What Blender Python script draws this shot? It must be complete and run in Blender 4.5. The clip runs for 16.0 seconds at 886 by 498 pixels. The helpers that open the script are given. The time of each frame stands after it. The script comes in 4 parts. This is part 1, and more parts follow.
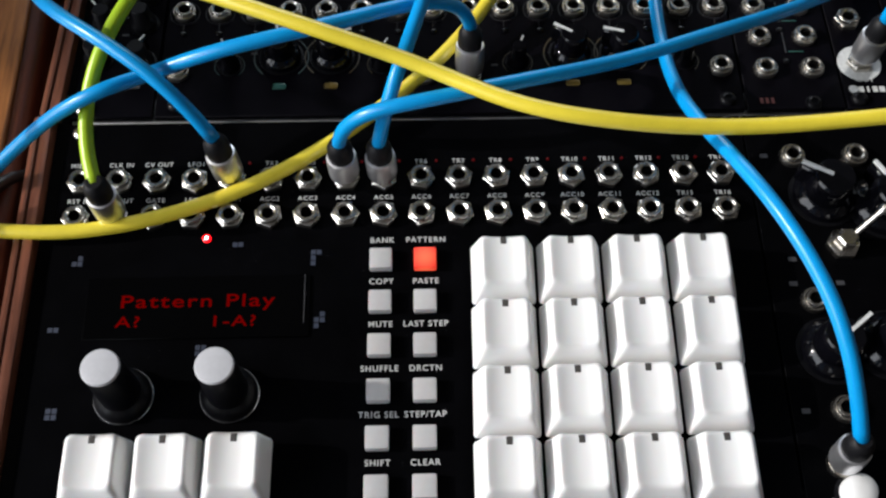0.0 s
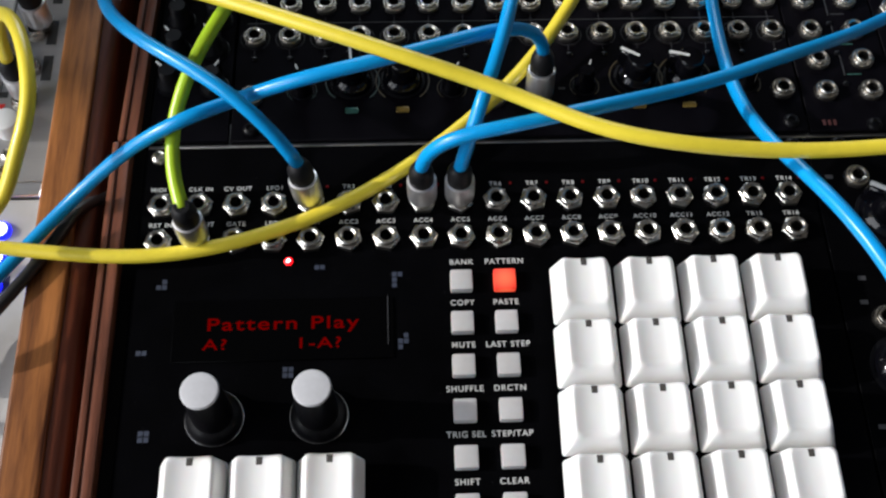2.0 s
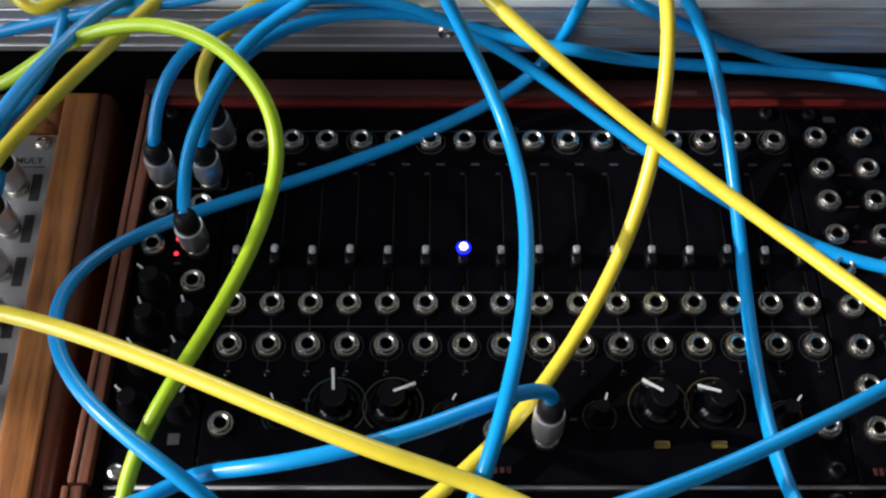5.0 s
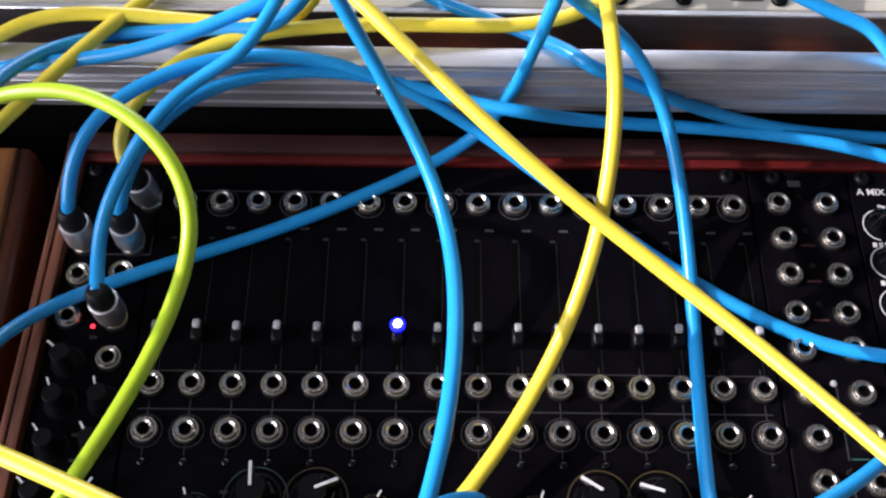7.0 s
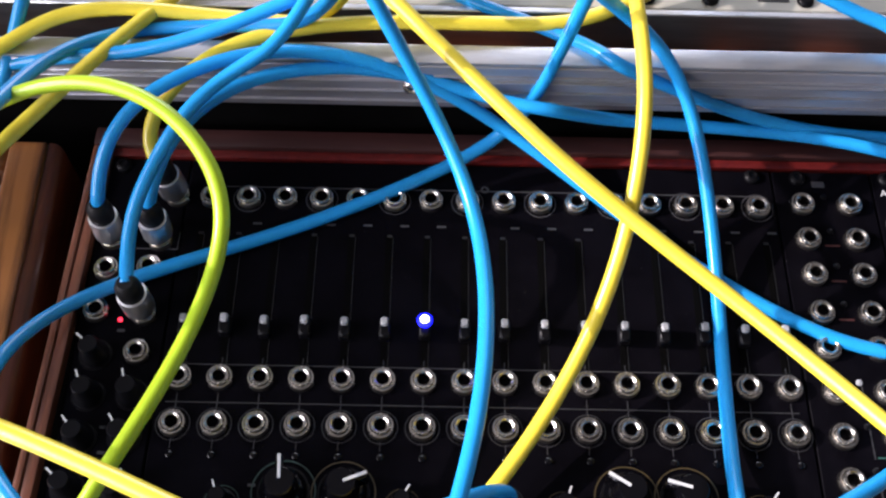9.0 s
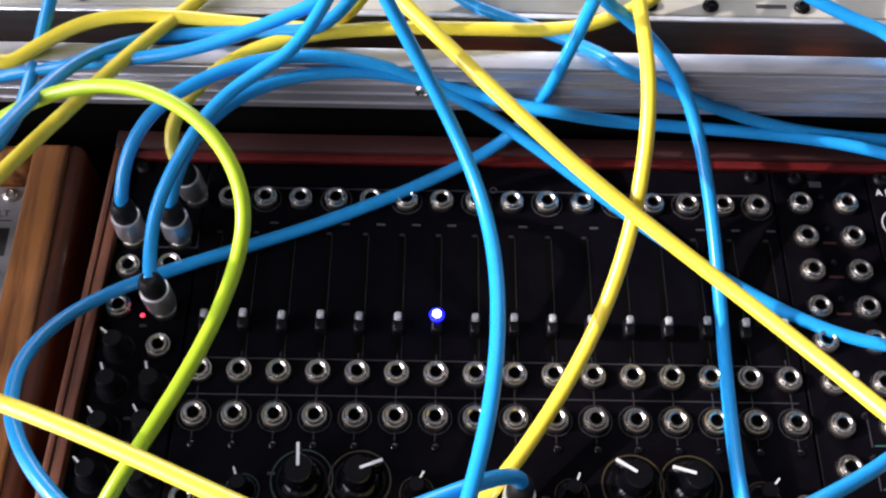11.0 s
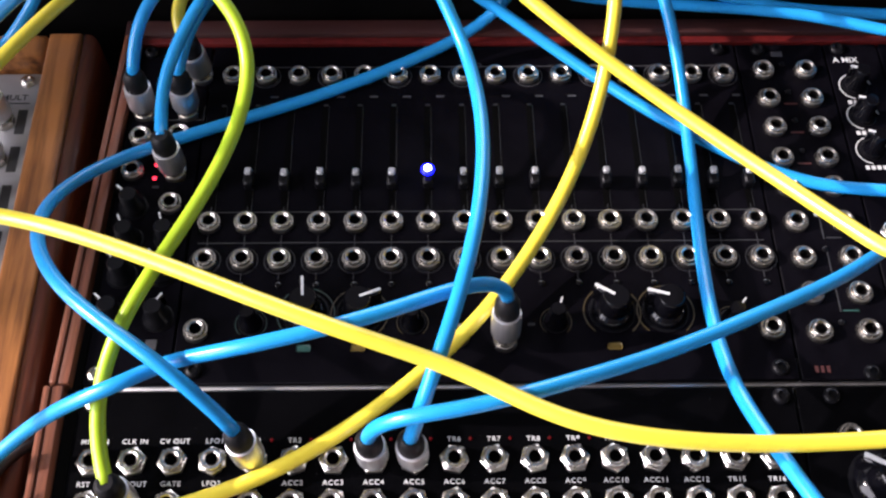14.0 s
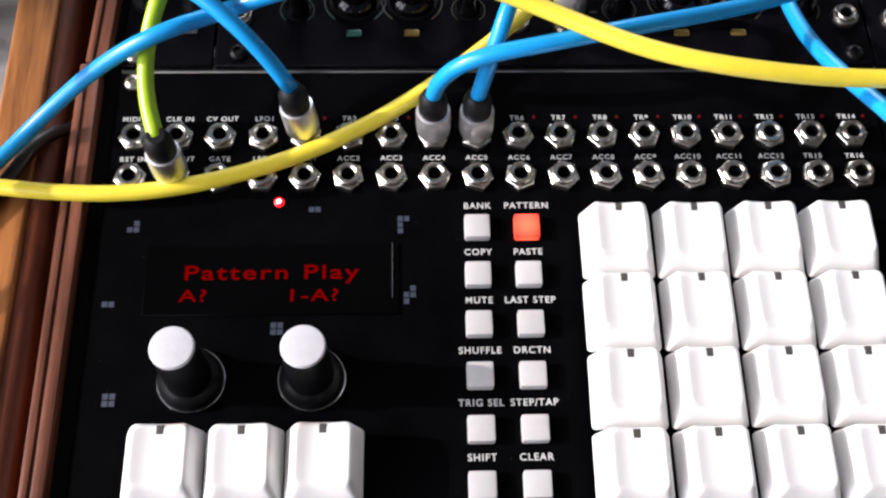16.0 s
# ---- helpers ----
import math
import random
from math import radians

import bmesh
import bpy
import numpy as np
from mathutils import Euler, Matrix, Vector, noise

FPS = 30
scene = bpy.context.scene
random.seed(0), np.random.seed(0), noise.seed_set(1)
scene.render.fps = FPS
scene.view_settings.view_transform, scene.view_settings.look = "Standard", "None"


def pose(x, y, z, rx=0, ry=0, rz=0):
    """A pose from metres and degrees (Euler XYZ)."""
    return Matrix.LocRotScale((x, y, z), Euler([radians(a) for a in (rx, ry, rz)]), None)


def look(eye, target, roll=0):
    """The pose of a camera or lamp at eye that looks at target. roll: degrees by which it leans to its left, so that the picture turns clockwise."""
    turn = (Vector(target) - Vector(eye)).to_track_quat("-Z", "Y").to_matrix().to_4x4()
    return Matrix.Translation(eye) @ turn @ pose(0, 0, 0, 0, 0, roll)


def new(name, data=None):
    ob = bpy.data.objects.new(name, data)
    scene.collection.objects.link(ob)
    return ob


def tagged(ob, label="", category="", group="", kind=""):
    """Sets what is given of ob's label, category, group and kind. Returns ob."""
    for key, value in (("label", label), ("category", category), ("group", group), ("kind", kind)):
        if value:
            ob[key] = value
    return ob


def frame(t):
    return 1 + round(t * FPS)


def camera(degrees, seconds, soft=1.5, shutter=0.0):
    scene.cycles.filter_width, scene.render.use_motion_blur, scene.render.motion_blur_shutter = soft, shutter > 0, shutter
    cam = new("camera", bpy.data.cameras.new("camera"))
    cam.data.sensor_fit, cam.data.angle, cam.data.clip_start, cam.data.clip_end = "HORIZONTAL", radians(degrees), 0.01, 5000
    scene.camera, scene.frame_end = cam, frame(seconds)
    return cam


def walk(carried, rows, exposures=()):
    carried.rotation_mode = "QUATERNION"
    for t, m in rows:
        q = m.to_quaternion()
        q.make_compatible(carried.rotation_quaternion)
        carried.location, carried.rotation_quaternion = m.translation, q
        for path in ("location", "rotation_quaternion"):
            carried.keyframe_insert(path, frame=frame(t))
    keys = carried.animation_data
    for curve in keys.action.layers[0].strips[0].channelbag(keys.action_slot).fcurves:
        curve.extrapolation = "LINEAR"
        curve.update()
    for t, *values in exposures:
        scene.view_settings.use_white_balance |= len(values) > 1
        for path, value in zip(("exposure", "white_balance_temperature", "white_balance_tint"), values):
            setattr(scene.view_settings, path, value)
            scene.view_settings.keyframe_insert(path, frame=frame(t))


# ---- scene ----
cam = camera(45.17, 16.0, soft=2.3)
EXPOSURES = [(0.0, -0.62, 6350, 11), (3.0, -0.60, 6350, 11), (4.0, -0.50, 6350, 11), (5.0, -0.30, 6400, 13), (7.5, 0.32, 6450, 24), (9.0, 0.38, 6450, 24),
             (11.5, 0.42, 6450, 24), (12.5, 0.50, 6500, 26), (13.3, 0.52, 6500, 26), (14.5, 0.42, 6500, 23), (16.0, 0.10, 6450, 18)]
ROWS = [
    (0.0, 0.1049, -0.1522, 0.2864, 26.14, -0.52, -1.27),
    (0.5, 0.0917, -0.1540, 0.2905, 26.32, -0.97, -1.71),
    (1.0, 0.0825, -0.1571, 0.2915, 26.92, -1.22, -1.94),
    (1.5, 0.0804, -0.1565, 0.2917, 27.28, -1.02, -2.04),
    (2.0, 0.0754, -0.1509, 0.2927, 26.71, -1.25, -2.03),
    (2.5, 0.0706, -0.1496, 0.2915, 26.66, -1.22, -1.90),
    (3.0, 0.0684, -0.1498, 0.2929, 26.76, -0.97, -1.52),
    (3.5, 0.0668, -0.1358, 0.2967, 27.09, -1.19, -1.15),
    (4.0, 0.0720, -0.0934, 0.3085, 26.50, -0.93, -0.84),
    (4.5, 0.0854, -0.0658, 0.3050, 27.42, 0.01, -0.19),
    (5.0, 0.0887, -0.0422, 0.3006, 27.11, -0.32, -0.09),
    (7.5, 0.1112, -0.0069, 0.2916, 26.08, -0.52, 0.59),
    (8.0, 0.1064, -0.0100, 0.2885, 26.63, -0.64, 0.65),
    (8.5, 0.1034, -0.0104, 0.2908, 26.62, -0.59, 0.79),
    (9.0, 0.1008, -0.0116, 0.2937, 26.67, -0.72, 0.90),
    (11.5, 0.0967, -0.0271, 0.3023, 27.56, -0.72, 0.58),
    (12.0, 0.0979, -0.0367, 0.3010, 27.77, -0.59, 0.33),
    (12.5, 0.0997, -0.0540, 0.3004, 28.31, -0.55, -0.02),
    (13.0, 0.1010, -0.0696, 0.3000, 29.00, -0.45, -0.25),
    (13.5, 0.0993, -0.0731, 0.3019, 28.84, -0.55, -0.50),
    (14.0, 0.0982, -0.0805, 0.3001, 28.45, -0.37, -0.62),
    (14.5, 0.0926, -0.1014, 0.2848, 28.56, -0.49, -0.78),
    (15.0, 0.0878, -0.1188, 0.2762, 26.86, -0.25, -0.91),
    (15.5, 0.0802, -0.1331, 0.2605, 25.88, -0.99, -1.05),
    (16.0, 0.0736, -0.1382, 0.2528, 24.88, -1.56, -1.25),
]
walk(cam, [(t, pose(*r)) for t, *r in ROWS], EXPOSURES)

# ---- light ----
world = bpy.data.worlds.new("room_sky")
scene.world = world
world.use_nodes = True
wn = world.node_tree.nodes
sky = wn.new("ShaderNodeTexSky")
sky.sky_type = "NISHITA"
sky.sun_disc = False
sky.sun_elevation = radians(27.6)
sky.sun_rotation = radians(274)
wn["Background"].inputs[1].default_value = 0.10
world.node_tree.links.new(sky.outputs[0], wn["Background"].inputs[0])

SUN_FROM = Vector((-0.86, 0.06, 0.45))
sun = new("sun", bpy.data.lights.new("sun", "SUN"))
sun.data.energy = 5.0
sun.data.angle = radians(0.7)
sun.data.color = (1.0, 0.95, 0.88)
sun.matrix_world = look(SUN_FROM * 3, (0, 0, 0))


def window_lamp(name, eye, target, width, height, watts, color):
    lamp = new(name, bpy.data.lights.new(name, "AREA"))
    lamp.data.shape, lamp.data.size, lamp.data.size_y = "RECTANGLE", width, height
    lamp.data.energy, lamp.data.color = watts, color
    lamp.matrix_world = look(eye, target)
    return lamp


# fill lamps added in two unseen window openings, standing for sky light
window_lamp("window_fill_light", (-2.17, -0.87, 1.10), (0.1, 0.0, 0.0), 2.1, 1.7, 100, (0.93, 0.96, 1.0))
window_lamp("window_fill_light", (0.1, 2.57, 1.10), (0.1, 0.05, 0.0), 1.6, 1.4, 50, (0.86, 0.93, 1.0))


# ---- materials ----
def material(name, color, rough=0.5, metal=0.0, vary=0.0, scale=200.0, bump=0.0, bump_scale=800.0, coat=0.0,
             emit=None, emit_power=0.0, random_tint=0.0, stretch=(1, 1, 1), transmission=0.0, specular=0.5, color2=None, rough_vary=0.0,
             specks=None, subsurface=0.0, spread=0.18):
    m = bpy.data.materials.new(name)
    m.use_nodes = True
    nodes, links = m.node_tree.nodes, m.node_tree.links
    b = nodes["Principled BSDF"]
    b.inputs["Base Color"].default_value = (*color, 1)
    b.inputs["Roughness"].default_value = rough
    b.inputs["Metallic"].default_value = metal
    b.inputs["Coat Weight"].default_value = coat
    b.inputs["Coat Roughness"].default_value = 0.15
    b.inputs["Transmission Weight"].default_value = transmission
    b.inputs["Specular IOR Level"].default_value = specular
    if subsurface:
        b.inputs["Subsurface Weight"].default_value = subsurface
        b.inputs["Subsurface Scale"].default_value = 0.002
    tex = nodes.new("ShaderNodeTexCoord")
    mapping = nodes.new("ShaderNodeMapping")
    mapping.inputs["Scale"].default_value = stretch
    links.new(tex.outputs["Object"], mapping.inputs["Vector"])
    out = None
    if vary or color2:
        n1 = nodes.new("ShaderNodeTexNoise")
        n1.inputs["Scale"].default_value = scale
        n1.inputs["Detail"].default_value = 6
        n1.inputs["Roughness"].default_value = 0.65
        links.new(mapping.outputs[0], n1.inputs["Vector"])
        ramp = nodes.new("ShaderNodeValToRGB")
        lo = color2 if color2 else tuple(c * (1 - vary) for c in color)
        hi = color if color2 else tuple(min(1, c * (1 + vary)) for c in color)
        ramp.color_ramp.elements[0].position, ramp.color_ramp.elements[1].position = 0.5 - spread, 0.5 + spread
        ramp.color_ramp.elements[0].color, ramp.color_ramp.elements[1].color = (*lo, 1), (*hi, 1)
        links.new(n1.outputs["Fac"], ramp.inputs[0])
        out = ramp.outputs[0]
        if rough_vary:
            rr = nodes.new("ShaderNodeMapRange")
            rr.inputs["To Min"].default_value, rr.inputs["To Max"].default_value = max(0.02, rough - rough_vary), min(1, rough + rough_vary)
            n3 = nodes.new("ShaderNodeTexNoise")
            n3.inputs["Scale"].default_value, n3.inputs["Detail"].default_value = scale * 0.23, 4
            links.new(mapping.outputs[0], n3.inputs["Vector"])
            links.new(n3.outputs["Fac"], rr.inputs["Value"])
            links.new(rr.outputs[0], b.inputs["Roughness"])
    if specks:
        sp = nodes.new("ShaderNodeTexNoise")
        sp.inputs["Scale"].default_value, sp.inputs["Detail"].default_value = specks, 2
        links.new(tex.outputs["Object"], sp.inputs["Vector"])
        sr = nodes.new("ShaderNodeValToRGB")
        sr.color_ramp.elements[0].position, sr.color_ramp.elements[1].position = 0.72, 0.79
        links.new(sp.outputs["Fac"], sr.inputs[0])
        mx = nodes.new("ShaderNodeMix")
        mx.data_type = "RGBA"
        links.new(sr.outputs[0], mx.inputs["Factor"])
        if out:
            links.new(out, mx.inputs["A"])
        else:
            mx.inputs["A"].default_value = (*color, 1)
        mx.inputs["B"].default_value = (0.03, 0.03, 0.033, 1)
        out = mx.outputs["Result"]
    if random_tint:
        info = nodes.new("ShaderNodeObjectInfo")
        mr = nodes.new("ShaderNodeMapRange")
        mr.inputs["To Min"].default_value, mr.inputs["To Max"].default_value = 1 - random_tint, 1 + random_tint
        links.new(info.outputs["Random"], mr.inputs["Value"])
        hsv = nodes.new("ShaderNodeHueSaturation")
        links.new(mr.outputs[0], hsv.inputs["Value"])
        if out:
            links.new(out, hsv.inputs["Color"])
        else:
            hsv.inputs["Color"].default_value = (*color, 1)
        out = hsv.outputs[0]
    if out:
        links.new(out, b.inputs["Base Color"])
    if bump:
        n2 = nodes.new("ShaderNodeTexNoise")
        n2.inputs["Scale"].default_value, n2.inputs["Detail"].default_value = bump_scale, 5
        links.new(mapping.outputs[0], n2.inputs["Vector"])
        bp = nodes.new("ShaderNodeBump")
        bp.inputs["Strength"].default_value, bp.inputs["Distance"].default_value = bump, 0.0004
        links.new(n2.outputs["Fac"], bp.inputs["Height"])
        links.new(bp.outputs[0], b.inputs["Normal"])
    if emit:
        b.inputs["Emission Color"].default_value = (*emit, 1)
        b.inputs["Emission Strength"].default_value = emit_power
    return m


PANEL = material("black_anodised_panel", (0.0014, 0.0014, 0.0018), 0.44, vary=0.35, scale=60, bump=0.05, bump_scale=2500, rough_vary=0.10, specks=1500, specular=0.015)
PANEL_UP = material("black_painted_panel", (0.0026, 0.0023, 0.0036), 0.46, vary=0.3, scale=80, bump=0.06, bump_scale=2200, rough_vary=0.12, specks=1300, specular=0.02)
INK = material("white_print", (0.62, 0.63, 0.62), 0.6, vary=0.15, scale=900)
INK_GREY = material("grey_print", (0.045, 0.045, 0.050), 0.6, vary=0.15, scale=900)
INK_DIM = material("dim_line_print", (0.021, 0.021, 0.024), 0.6)
SLOT_EDGE = material("slot_edge_highlight", (0.014, 0.014, 0.016), 0.45, vary=0.4, scale=300)
INK_BLUE = material("faded_blue_print", (0.024, 0.032, 0.056), 0.6, vary=0.2, scale=600)
INK_RED = material("dark_red_print", (0.05, 0.009, 0.008), 0.6)
INK_GOLD = material("gold_print", (0.13, 0.088, 0.016), 0.5)
ARC_GOLD = material("faded_gold_print", (0.050, 0.034, 0.010), 0.5, vary=0.3, scale=500)
ARC_GREEN = material("faded_green_print", (0.014, 0.040, 0.034), 0.5, vary=0.3, scale=500)
INK_GREEN = material("green_print", (0.022, 0.09, 0.075), 0.5)
INK_BLACK = material("black_print", (0.02, 0.02, 0.02), 0.6)
NICKEL = material("nickel_jack_metal", (0.57, 0.54, 0.49), 0.27, metal=1.0, vary=0.12, scale=500, rough_vary=0.1, random_tint=0.08)
HOLE = material("dark_hole_shade", (0.0015, 0.0015, 0.0015), 0.8, specular=0.03)
SILVER = material("turned_silver_barrel", (0.80, 0.80, 0.82), 0.40, metal=1.0, vary=0.10, scale=300, stretch=(1, 1, 0.08), rough_vary=0.08)
BOOT = material("black_rubber_boot", (0.006, 0.006, 0.007), 0.5, specular=0.2, bump=0.08)
KEYCAP = material("white_keycap_plastic", (0.86, 0.85, 0.835), 0.38, vary=0.015, scale=90, bump=0.06, bump_scale=3500, random_tint=0.01, subsurface=0.06)
BUTTON = material("milky_button_plastic", (0.50, 0.49, 0.49), 0.45, vary=0.04, scale=250, random_tint=0.05, subsurface=0.1)
BUTTON_LIT = material("lit_red_button", (0.42, 0.03, 0.02), 0.45, emit=(1.0, 0.06, 0.03), emit_power=1.7)


def inner_glow(m, size, core, rim):
    """Lets a lamp behind a milky cap show through, brightest over the lamp."""
    nodes, links = m.node_tree.nodes, m.node_tree.links
    tex, mp, gr, ramp = (nodes.new("ShaderNode" + k) for k in ("TexCoord", "Mapping", "TexGradient", "ValToRGB"))
    mp.inputs["Scale"].default_value = (1 / size, 1 / size, 1 / size)
    gr.gradient_type = "SPHERICAL"
    ramp.color_ramp.elements[0].color, ramp.color_ramp.elements[1].color = (*rim, 1), (*core, 1)
    ramp.color_ramp.elements[0].position, ramp.color_ramp.elements[1].position = 0.1, 0.6
    links.new(tex.outputs["Object"], mp.inputs["Vector"])
    links.new(mp.outputs[0], gr.inputs["Vector"])
    links.new(gr.outputs["Fac"], ramp.inputs[0])
    links.new(ramp.outputs[0], m.node_tree.nodes["Principled BSDF"].inputs["Emission Color"])


inner_glow(BUTTON_LIT, 0.0058, (1.0, 0.17, 0.07), (0.50, 0.006, 0.004))
KNOB_BLACK = material("black_knob_plastic", (0.004, 0.004, 0.005), 0.36, specular=0.14, vary=0.2, scale=300, bump=0.05)
KNOB_GLOSS = material("glossy_black_knob", (0.002, 0.002, 0.003), 0.10, specular=0.28)
KNOB_CAP = material("pale_grey_knob_cap", (0.52, 0.52, 0.54), 0.42, vary=0.05, scale=400, bump=0.05)
RING = material("silver_ring_print", (0.62, 0.62, 0.64), 0.16, metal=1.0)
GLASS_BLACK = material("black_display_glass", (0.0012, 0.0012, 0.0014), 0.25, specular=0.02)
OLED = material("red_display_pixels", (0.01, 0.0, 0.0), 0.9, specular=0.0, emit=(1.0, 0.0, 0.0), emit_power=0.20)
LED_RED = material("lit_red_led", (0.4, 0.02, 0.02), 0.3, emit=(1.0, 0.004, 0.008), emit_power=5)
LED_CORE = material("white_hot_led_core", (0.9, 0.6, 0.6), 0.3, emit=(1.0, 0.75, 0.75), emit_power=8)
LED_DIM = material("dim_red_led", (0.03, 0.001, 0.002), 0.5, specular=0.1, emit=(1.0, 0.02, 0.03), emit_power=0.06)
LED_BLUE = material("lit_blue_led", (0.02, 0.02, 0.5), 0.3, emit=(0.004, 0.008, 1.0), emit_power=5)
LED_BLUE_CORE = material("blue_white_led_core", (0.5, 0.5, 0.9), 0.3, emit=(0.6, 0.65, 1.0), emit_power=8)
FADER_TIP = material("clear_fader_tip", (0.28, 0.29, 0.30), 0.3, vary=0.25, scale=900, random_tint=0.25)
BLUE = material("blue_cable_jacket", (0.003, 0.275, 0.64), 0.28, specular=0.4, vary=0.06, scale=160, bump=0.03, bump_scale=900)
YELLOW = material("yellow_cable_jacket", (0.78, 0.63, 0.045), 0.32, specular=0.7, vary=0.06, scale=160, bump=0.03, bump_scale=900)
GREEN = material("lime_green_cable_jacket", (0.37, 0.55, 0.020), 0.32, vary=0.06, scale=160, bump=0.03, bump_scale=900)
BLACKC = material("black_cable_jacket", (0.012, 0.012, 0.013), 0.4, bump=0.03)
WOOD = material("oiled_brown_wood", (0.40, 0.152, 0.042), 0.34, color2=(0.075, 0.022, 0.007), spread=0.13, scale=150, stretch=(1.0, 0.075, 1.0), bump=0.25, bump_scale=420, rough_vary=0.12)
WOOD_RED = material("red_mahogany_strip", (0.23, 0.080, 0.045), 0.30, coat=0.4, spread=0.16, color2=(0.018, 0.005, 0.003), scale=230, stretch=(1.0, 0.06, 1.0), bump=0.3, bump_scale=600, rough_vary=0.12)
WOOD_TOP = material("dark_mahogany_rail", (0.055, 0.016, 0.014), 0.5, color2=(0.016, 0.005, 0.005), scale=120, stretch=(0.06, 1.0, 1.0), bump=0.3, bump_scale=600)
# darker wood, the shade of the rounded edge and recess put into the colour
WOOD_DARK = material("shade_darkened_wood", (0.17, 0.038, 0.012), 0.36, color2=(0.020, 0.005, 0.003), scale=90, stretch=(1.0, 0.08, 1.0), bump=0.2)
RED_EDGE = material("red_lacquer_edge", (0.10, 0.008, 0.007), 0.4, vary=0.3, scale=300)
ALU = material("brushed_aluminium", (0.74, 0.74, 0.75), 0.38, metal=1.0, vary=0.26, scale=110, stretch=(0.12, 1, 1), rough_vary=0.18, bump=0.10)
ALU_DARK = material("grey_aluminium_extrusion", (0.46, 0.46, 0.49), 0.44, metal=0.75, vary=0.30, scale=70, stretch=(0.15, 1, 1), rough_vary=0.16, bump=0.06)
WHITE_PANEL = material("white_module_panel", (0.42, 0.415, 0.405), 0.45, vary=0.05, scale=150, bump=0.05)
SILVER_PANEL = material("brushed_silver_panel", (0.34, 0.335, 0.33), 0.45, metal=0.6, vary=0.08, scale=200, stretch=(0.1, 1, 1))
CREAM_PANEL = material("cream_metal_panel", (0.40, 0.39, 0.33), 0.5, vary=0.08, scale=100)
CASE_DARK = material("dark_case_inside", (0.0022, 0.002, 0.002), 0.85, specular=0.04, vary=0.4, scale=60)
DESK = material("dark_walnut_desk", (0.075, 0.042, 0.024), 0.4, color2=(0.035, 0.018, 0.010), scale=30, stretch=(0.08, 1, 1), bump=0.1, bump_scale=300)
WALL_PAINT = material("plain_wall_paint", (0.16, 0.15, 0.14), 0.85, vary=0.04, scale=6, bump=0.1, bump_scale=200)
FLOORING = material("floor_boards", (0.20, 0.12, 0.07), 0.5, color2=(0.12, 0.07, 0.04), scale=9, stretch=(0.1, 1, 1))
PLASTER = material("ceiling_plaster", (0.24, 0.235, 0.23), 0.9, vary=0.03, scale=5)
WHITE_CAP = material("white_push_cap", (0.75, 0.75, 0.74), 0.4, vary=0.03)


# ---- building helpers ----
def link_bm(name, bm, mat, parent=None, smooth=None):
    me = bpy.data.meshes.new(name)
    bm.normal_update()
    bm.to_mesh(me)
    bm.free()
    for m in mat if isinstance(mat, (list, tuple)) else (mat,):
        me.materials.append(m)
    if smooth is not None:
        for p in me.polygons:
            p.use_smooth = True
        me.set_sharp_from_angle(angle=radians(smooth))
    ob = new(name, me)
    if parent:
        ob.parent = parent
    return ob


def part(name, bm, mat, parent, label="", smooth=40):
    ob = link_bm(name, bm, mat, parent, smooth)
    return tagged(ob, label)


def thing(name, m=None, label="", category="", group="", kind=""):
    ob = new(name)
    ob.empty_display_size = 0.01
    if m is not None:
        ob.matrix_world = m
    return tagged(ob, label, category, group, kind)


def put(ob, m):
    ob.matrix_local = m
    return ob


def box(bm, x0, x1, y0, y1, z0, z1, bevel=0.0, seg=2):
    r = bmesh.ops.create_cube(bm, size=1)
    vs = r["verts"]
    for v in vs:
        v.co = Vector(((x0 + x1) / 2 + v.co.x * (x1 - x0), (y0 + y1) / 2 + v.co.y * (y1 - y0), (z0 + z1) / 2 + v.co.z * (z1 - z0)))
    if bevel:
        es = list({e for v in vs for e in v.link_edges})
        bmesh.ops.bevel(bm, geom=es, offset=bevel, segments=seg, profile=0.6, affect="EDGES")
    return bm


def lathe(bm, profile, n=24, center=(0, 0, 0), cap_top=True, cap_bottom=False, phase=0.0):
    """A turned shape: profile of (radius, height) from the bottom up."""
    rings = []
    cx, cy, cz = center
    for r, z in profile:
        rings.append([bm.verts.new((cx + r * math.cos(phase + 2 * math.pi * i / n), cy + r * math.sin(phase + 2 * math.pi * i / n), cz + z)) for i in range(n)])
    for a, b in zip(rings, rings[1:]):
        for i in range(n):
            bm.faces.new((a[i], a[(i + 1) % n], b[(i + 1) % n], b[i]))
    if cap_top:
        bm.faces.new(rings[-1])
    if cap_bottom:
        bm.faces.new(list(reversed(rings[0])))
    return bm


def ring_flat(bm, r0, r1, n=32, center=(0, 0, 0), a0=0.0, a1=360.0):
    full = abs(a1 - a0) >= 359.9
    k = n if full else n + 1
    cx, cy, cz = center
    vs = []
    for i in range(k):
        a = radians(a0 + (a1 - a0) * i / n)
        vs.append((bm.verts.new((cx + r0 * math.cos(a), cy + r0 * math.sin(a), cz)), bm.verts.new((cx + r1 * math.cos(a), cy + r1 * math.sin(a), cz))))
    for i in range(n):
        p, q = vs[i], vs[(i + 1) % k]
        bm.faces.new((p[0], p[1], q[1], q[0]))
    return bm


